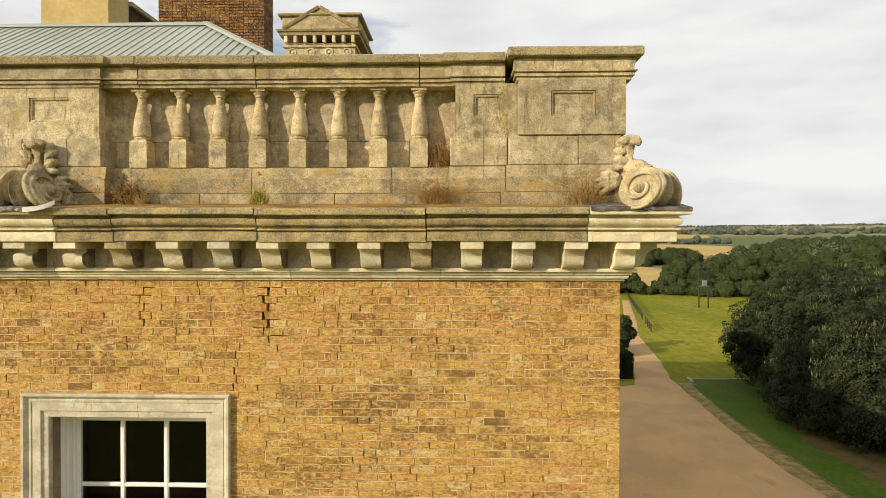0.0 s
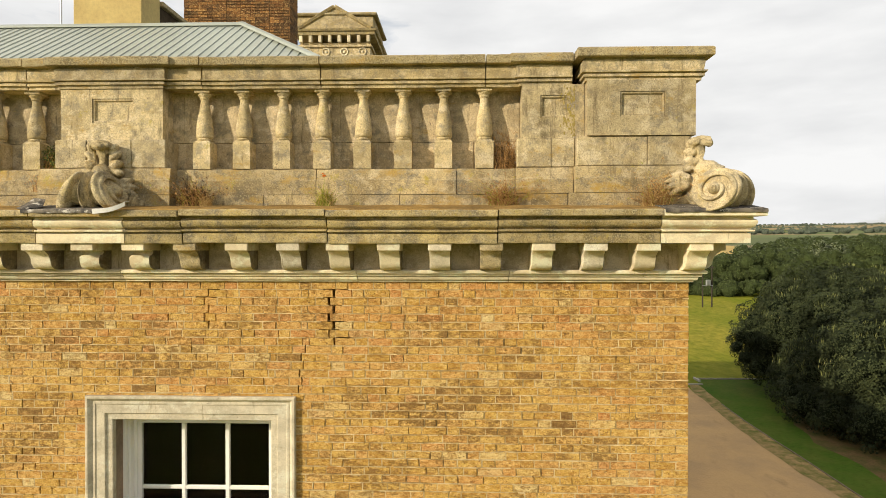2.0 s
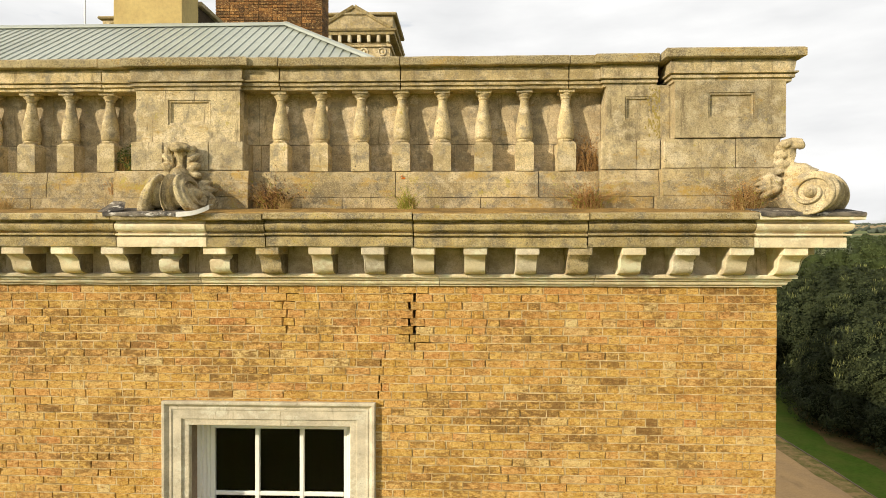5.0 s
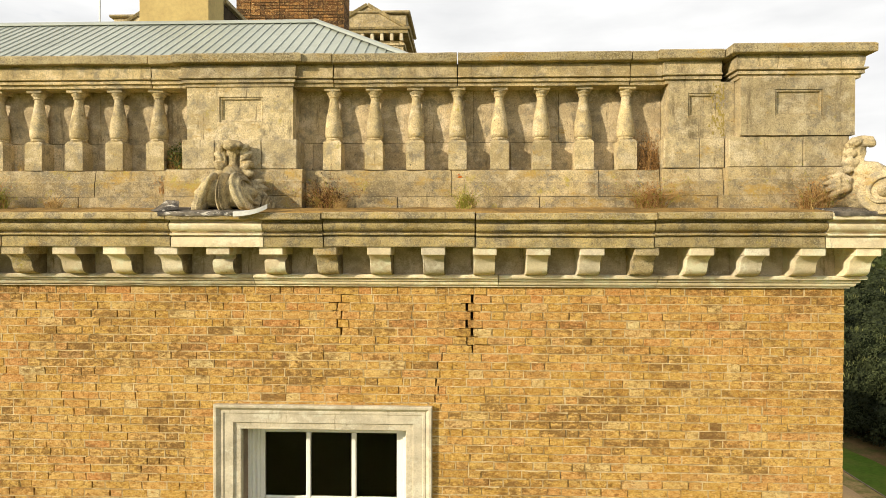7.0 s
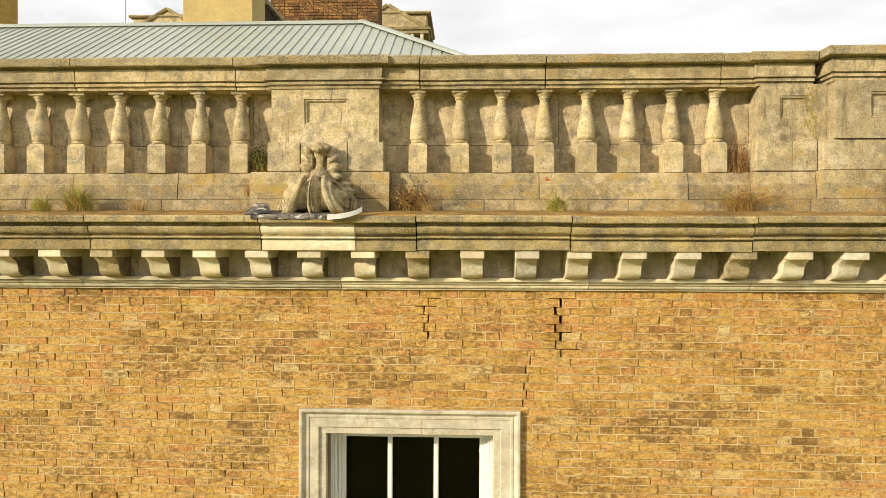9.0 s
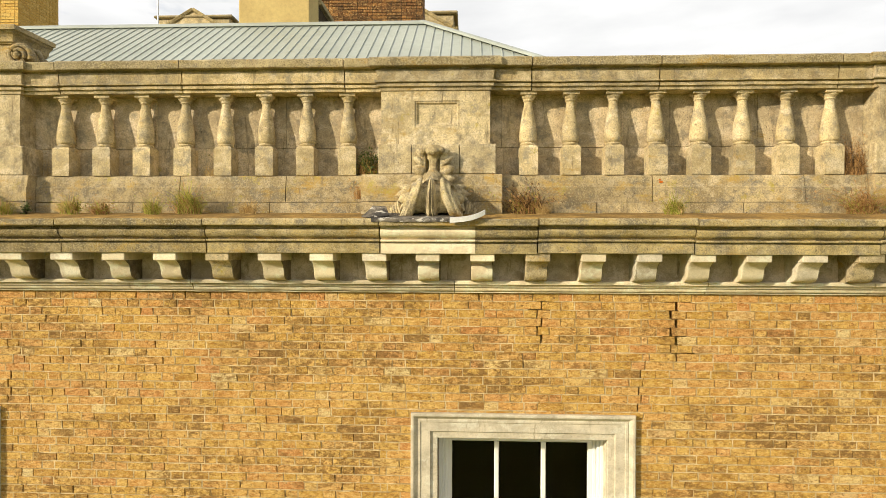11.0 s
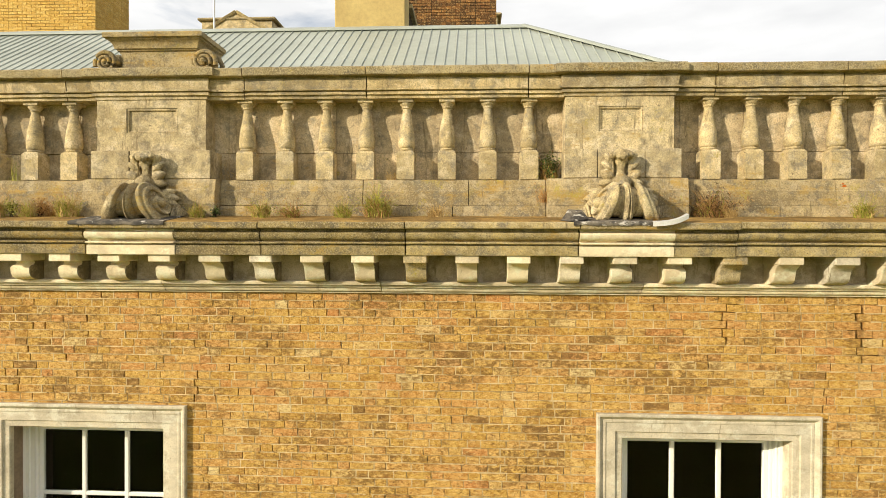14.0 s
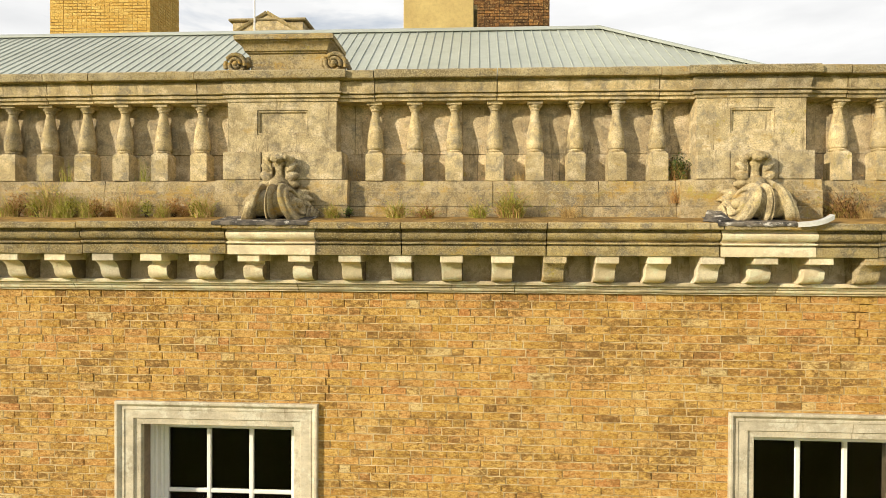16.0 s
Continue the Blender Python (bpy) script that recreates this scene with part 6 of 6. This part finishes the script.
def polar(bearing, d):
    return 4 + d * math.sin(radians(bearing)), -6 + d * math.cos(radians(bearing))


near_belt, mid_belt, far_belt, hills, ridge = [], [], [], [], []
for k in range(26):
    b = 13.5 + 14 * k / 25 + rnd.uniform(-0.2, 0.2)
    near_belt.append((*polar(b, 186 + rnd.uniform(-3, 3)), rnd.uniform(2.2, 5.0), rnd.uniform(2.5, 4.5)))
for k in range(46):
    b = 15.0 + 26 * k / 45 + rnd.uniform(-0.4, 0.4)
    d = 194 + rnd.uniform(0, 22)
    if b > 18.4:
        near_belt.append((*polar(b, d), rnd.uniform(8.5, 12.0) * (0.86 if b < 25 else 1.0), rnd.uniform(4.0, 6.5)))
for b, h in ((14.4, 6.0), (15.0, 7.2), (15.5, 6.6), (16.0, 5.2)):
    near_belt.append((*polar(b, 183), h, 2.8))
for k in range(34):
    near_belt.append((*polar(rnd.uniform(11.5, 21), 325 + rnd.uniform(0, 30)), rnd.uniform(6.5, 9.5), rnd.uniform(5, 8)))
for k in range(240):
    b = rnd.uniform(22.0, 43)
    d = 225 + 640 * rnd.random() ** 1.1
    if b < 22.5 + 6 * (d - 225) / 400 and d > 240:
        continue
    mid_belt.append((*polar(b, d), rnd.uniform(8, 12.5), rnd.uniform(5.5, 9.5)))
for k in range(70):
    b = rnd.uniform(11, 23.5)
    d = rnd.choice((870, 940, 1010)) + rnd.uniform(-20, 20)
    if d < 900 or b < 19.5:
        far_belt.append((*polar(b, d), rnd.uniform(7, 12), rnd.uniform(7, 14)))
for k in range(110):
    far_belt.append((*polar(rnd.uniform(12, 43), rnd.uniform(1360, 1660)), rnd.uniform(7, 12), rnd.uniform(9, 22)))
for k in range(230):
    d = rnd.choice((1750, 1980, 2080, 2380, 2480, 2700, 2800)) + rnd.uniform(-35, 35)
    hills.append((*polar(rnd.uniform(11, 44), d), rnd.uniform(4, 7), rnd.uniform(12, 36)))
for k in range(120):
    ridge.append((*polar(11 + 33 * k / 119, 3080 + rnd.uniform(-120, 220)), rnd.uniform(5, 8), rnd.uniform(30, 60)))
woodland("belt of dark green broadleaf trees beyond the lawn", near_belt, LEAF_WOOD, 1, 0.24, 3200)
woodland("rolling green woods filling the middle distance", mid_belt, LEAF_MID_HAZE, 2, 0.55, 900, lumps=7)
woodland("woods and hedges among the far fields", far_belt, LEAF_FAR_HAZE, 3, 1.2, 350, LEAF_HAZE_CORE, 5)
woodland("silvery pale tree standing among the woods", [(116, 190, 14.6, 5.5), (123, 193, 13.6, 5)], LEAF_PALE, 4, 0.3, 4500)
woodland("broad dark tree rising above the woods", [(115, 165, 14.8, 7.0), (121, 166, 13.5, 6)], LEAF_WOOD, 14, 0.26, 6000)
woodland("dark hedgerows and copses on the far hills", hills, LEAF_FAR_HAZE, 6, 2.4, 90, LEAF_HAZE_CORE, 4, 0.7)
woodland("dark wooded skyline of the far ridge", ridge, LEAF_FAR_HAZE, 16, 3.0, 90, LEAF_HAZE_CORE, 5, 0.6)
woodland("rounded shrubs along the edge of the drive", [(26.4, 79, 4.8, 2.3), (24.4, 74, 3.6, 2.0)], LEAF_OAK, 8, 0.16, 6000)

hedge = thing("clipped_hedge", "clipped dark green hedge block by the drive", "hedge", at=(21.6, 62, 0))
# solid core, shade between the leaves painted into it
s = Shape().box(20.4, 22.6, 60.5, 66, 0.0, 2.6, 0.15)
part("foliage_core", s, LEAF_CORE, hedge)
rng = np.random.default_rng(12)
pts = np.concatenate([np.stack([rng.uniform(20.4, 22.7, 3000), np.full(3000, 60.45), rng.uniform(0, 2.65, 3000)], 1), np.stack([np.full(5000, 22.65), rng.uniform(60.4, 66, 5000), rng.uniform(0, 2.65, 5000)], 1), np.stack([rng.uniform(20.4, 22.7, 4000), rng.uniform(60.4, 66, 4000), np.full(4000, 2.65)], 1)])
part("foliage", leaf_shape("foliage", pts + rng.normal(size=pts.shape) * 0.06, rng.normal(size=pts.shape), rng.uniform(0.06, 0.14, len(pts)), LEAF_OAK, rng), None, hedge)


# ---- things on the lawn ----
def transformer_pole():
    root = thing("utility_pole", "pair of timber poles carrying a small transformer", "utility pole", at=(59.6, 135.4, 0))
    for x in (58.6, 60.7):
        part("pole", Shape().lathe([(0.17, -0.1), (0.15, 5), (0.12, 9.6)], x, 135.4, 10), POLE_WOOD, root, angle=40)
    arm = part("cross_arm", Shape().box(58.0, 61.3, 135.25, 135.35, 9.0, 9.2, 0.02), POLE_WOOD, root)
    part("platform", Shape().box(58.5, 60.8, 135.0, 135.25, 4.9, 5.05, 0.02), STEEL, root)
    t = Shape().box(59.2, 60.2, 134.7, 135.25, 5.06, 6.3, 0.05)
    for k in range(4):
        t.box(59.25 + 0.24 * k, 59.33 + 0.24 * k, 134.60, 134.70, 5.2, 6.15)
    part("transformer", t, STEEL, root)
    for k in range(3):
        part("insulator", Shape().lathe([(0.05, 9.2), (0.09, 9.3), (0.05, 9.36), (0.09, 9.44), (0.03, 9.55)], 58.6 + 1.05 * k, 135.3, 8), LEAD, arm, angle=40)
    return root


transformer_pole()


def fence():
    root = thing("timber_fence", "dark weathered post and rail fence along the drive", "fence", at=(37, 104, 0))
    a, b = Vector((35.6, 96.0, 0)), Vector((50.0, 163.0, 0))
    n = 20
    for k in range(n + 1):
        if k == 4:
            continue
        p = a.lerp(b, k / n)
        part("post", Shape().box(p.x - 0.08, p.x + 0.08, p.y - 0.08, p.y + 0.08, 0, 1.35, 0.02), POLE_WOOD, root)
        if k < n and k not in (3, 4):
            q = a.lerp(b, (k + 1) / n)
            for z in (0.45, 0.8, 1.15):
                s = Shape().rings([[(p.x - 0.03, p.y, z), (p.x + 0.03, p.y, z), (p.x + 0.03, p.y, z + 0.14), (p.x - 0.03, p.y, z + 0.14)], [(q.x - 0.03, q.y, z), (q.x + 0.03, q.y, z), (q.x + 0.03, q.y, z + 0.14), (q.x - 0.03, q.y, z + 0.14)]])
                part("rail", s, POLE_WOOD, root)
    return root


fence()
kerb = thing("low_wall", "low pale stone edging of the lawn", "edging", at=(33, 60.3, 0))
part("long_kerb", Shape().box(28.6, 62, 60.28, 60.42, 0, 0.15, 0.02), CONCRETE, kerb)
part("end_stone", Shape().box(28.42, 28.59, 58.9, 60.5, 0, 0.24, 0.02), CONCRETE, kerb)
part("short_kerb", Shape().box(26.7, 28.4, 57.7, 57.85, 0, 0.12, 0.02), CONCRETE, kerb)
edging = thing("timber_edging", "thin weathered edging board along the verge", "edging", at=(26.8, 40, 0))
line = [(27.05, 50), (26.72, 45), (26.62, 41), (26.6, 36), (26.45, 31), (26.4, 28), (26.6, 20)]
for (xa, ya), (xb, yb) in zip(line, line[1:]):
    s = Shape().rings([[(xa - 0.04, ya, 0.0), (xa + 0.04, ya, 0.0), (xa + 0.04, ya, 0.07), (xa - 0.04, ya, 0.07)], [(xb - 0.04, yb, 0.0), (xb + 0.04, yb, 0.0), (xb + 0.04, yb, 0.08), (xb - 0.04, yb, 0.08)]])
    part("board", s, TIMBER, edging)


# ---- brickwork of the south wall, laid in flemish bond ----
COURSE, JOINT = 0.0756, 0.0060
ROWS = 30
LOW = WALL_TOP - ROWS * COURSE


def crack_at(row_z):
    """East edges of the open cracks that a course meets: (x, width of the gap)."""
    out = []
    odd = round((WALL_TOP - row_z) / COURSE) % 2
    if 13.55 < row_z < 14.06:
        out.append((2.352 if odd else 2.400, 0.024 if row_z > 13.68 else 0.017))
    if 13.66 < row_z < 14.06:
        out.append((1.165 if odd else 1.205, 0.013))
    if 13.08 < row_z < 13.55:
        out.append((2.06 + 0.12 * max(0.0, row_z - 13.2) + (0.03 if odd else 0), 0.011))
    if 13.08 < row_z < 13.40:
        out.append((-3.74 + (0.03 if odd else 0), 0.010))
    return out


def lay_wall():
    rnd = random.Random(21)
    near, mortar = [], Shape()
    for r in range(ROWS):
        z0 = LOW + r * COURSE
        z1 = z0 + COURSE - JOINT
        spans = [(LEFT, CORNER)]
        for w in WINDOWS:
            if z0 < 13.03:
                spans = [q for a, b in spans for q in (((a, w + 0.040), (w + 2.018, b)) if a < w < b else ((a, b),))]
        cuts = crack_at(z0)
        for cx, gap in cuts:
            spans = [q for a, b in spans for q in (((a, cx - gap), (cx, b)) if a < cx < b else ((a, b),))]
        for a, b in spans:
            q = b
            while q > a:
                e = max(a, q - rnd.uniform(0.025, 0.11))
                deep = 0.06 if any(e - 0.05 < cx < q + 0.05 and gap > 0.012 for cx, gap in cuts) else rnd.choice((-0.004, -0.003, -0.002, 0.0, 0.002, 0.008))
                mortar.box(e, q, deep, 0.102, z1 - 0.001 - rnd.random() * 0.0022, z1 + JOINT + 0.001 + rnd.random() * 0.0022)
                q = e
            x = b
            k = 0
            while x > a + 0.01:
                long = (k + r) % 2 == 0
                ln = (0.228 if long else 0.110) + rnd.uniform(-0.008, 0.008)
                if k == 1:
                    ln = 0.055 if not long else ln
                x0 = x - ln
                if x0 < a + 0.05:
                    x0 = a
                out = rnd.uniform(-0.002, 0.002)
                if rnd.random() < 0.05:
                    out += 0.004
                near.append((x0 + 0.0, x, out, z0 + rnd.uniform(-0.0012, 0.0012), z1 + rnd.uniform(-0.001, 0.0015)))
                if x0 > a:
                    mortar.box(x0 - JOINT - 0.003, x0 + 0.001, rnd.choice((0.0, 0.002, 0.004, 0.008, 0.018)), 0.102, z0, z1)
                x = x0 - JOINT - 0.002
                k += 1
    return near, mortar


bricks, mortar = lay_wall()
part("mortar", mortar, MORTAR, SOUTH, "pale lime mortar joints")["kind"] = "stuff"
shared = {}
singles, rest, sooty, rosy = [], Shape(), Shape(), Shape()
chip = random.Random(5)


def rough_brick(shape, x0, x1, out, z0, z1):
    """A brick with worn, uneven arrises."""
    n = len(shape.v)
    shape.box(x0, x1, out, 0.10, z0, z1, 0.004)
    for i in range(n, len(shape.v)):
        x, y, z = shape.v[i]
        if y < 0.05:
            shape.v[i] = (x + chip.uniform(-0.0048, 0.0048), y + chip.uniform(-0.001, 0.0025), z + chip.uniform(-0.0036, 0.0036))


for b in bricks:
    cx, cz = (b[0] + b[1]) / 2, b[3]
    stain = max(math.exp(-((cx - 1.25) / 0.75) ** 2 - ((cz - 13.28) / 0.15) ** 2), math.exp(-((cx + 5.0) / 0.95) ** 2 - ((cz - 13.33) / 0.17) ** 2))
    stain += 0.8 * math.exp(-((cx - 3.1) / 0.9) ** 2 - ((cz - 12.98) / 0.16) ** 2) + 0.7 * math.exp(-((cx - 4.4) / 1.0) ** 2 - ((cz - 12.75) / 0.12) ** 2)
    stain += 0.30 * math.exp(-((cz - 14.1) / 0.06) ** 2) + 0.4 * max(0, noise.noise(Vector((cx * 1.3, cz * 3.2, 5))))
    pink = 0.10 + (0.40 if cx > 2.3 else 0.22) / (1 + math.exp(-(cz - 13.45) / 0.12)) + 0.4 * noise.noise(Vector((cx * 0.9, cz * 2.0, 11)))
    if random.random() < stain * 0.58:
        x0, x1, out, z0, z1 = b
        rough_brick(sooty, x0, x1, out, z0, z1)
    elif random.random() < pink:
        x0, x1, out, z0, z1 = b
        rough_brick(rosy, x0, x1, out, z0, z1)
    elif 2.2 < b[0] and b[1] < 4.5 and 12.30 < b[3] < 14.10 and len(singles) < 300:
        singles.append(b)
    else:
        x0, x1, out, z0, z1 = b
        rough_brick(rest, x0, x1, out, z0, z1)
ob = part("brickwork", rest, BRICKS, SOUTH, "weathered yellow and orange stock bricks")
ob["kind"] = "stuff"
part("rosy_brickwork", rosy, BRICK_ROSY, SOUTH, "pinkish orange stock bricks")["kind"] = "stuff"
part("stained_brickwork", sooty, BRICK_SOOT, SOUTH, "dark stained stock bricks")["kind"] = "stuff"
for x0, x1, out, z0, z1 in singles:
    key = round((x1 - x0) / 0.006)
    if key not in shared:
        w = key * 0.006 / 2
        one = Shape()
        rough_brick(one, -w, w, 0, -0.0345, 0.0345)
        shared[key] = one.mesh("brick", [BRICK])
    part("brick", shared[key], None, SOUTH, loc=((x0 + x1) / 2, out, (z0 + z1) / 2))
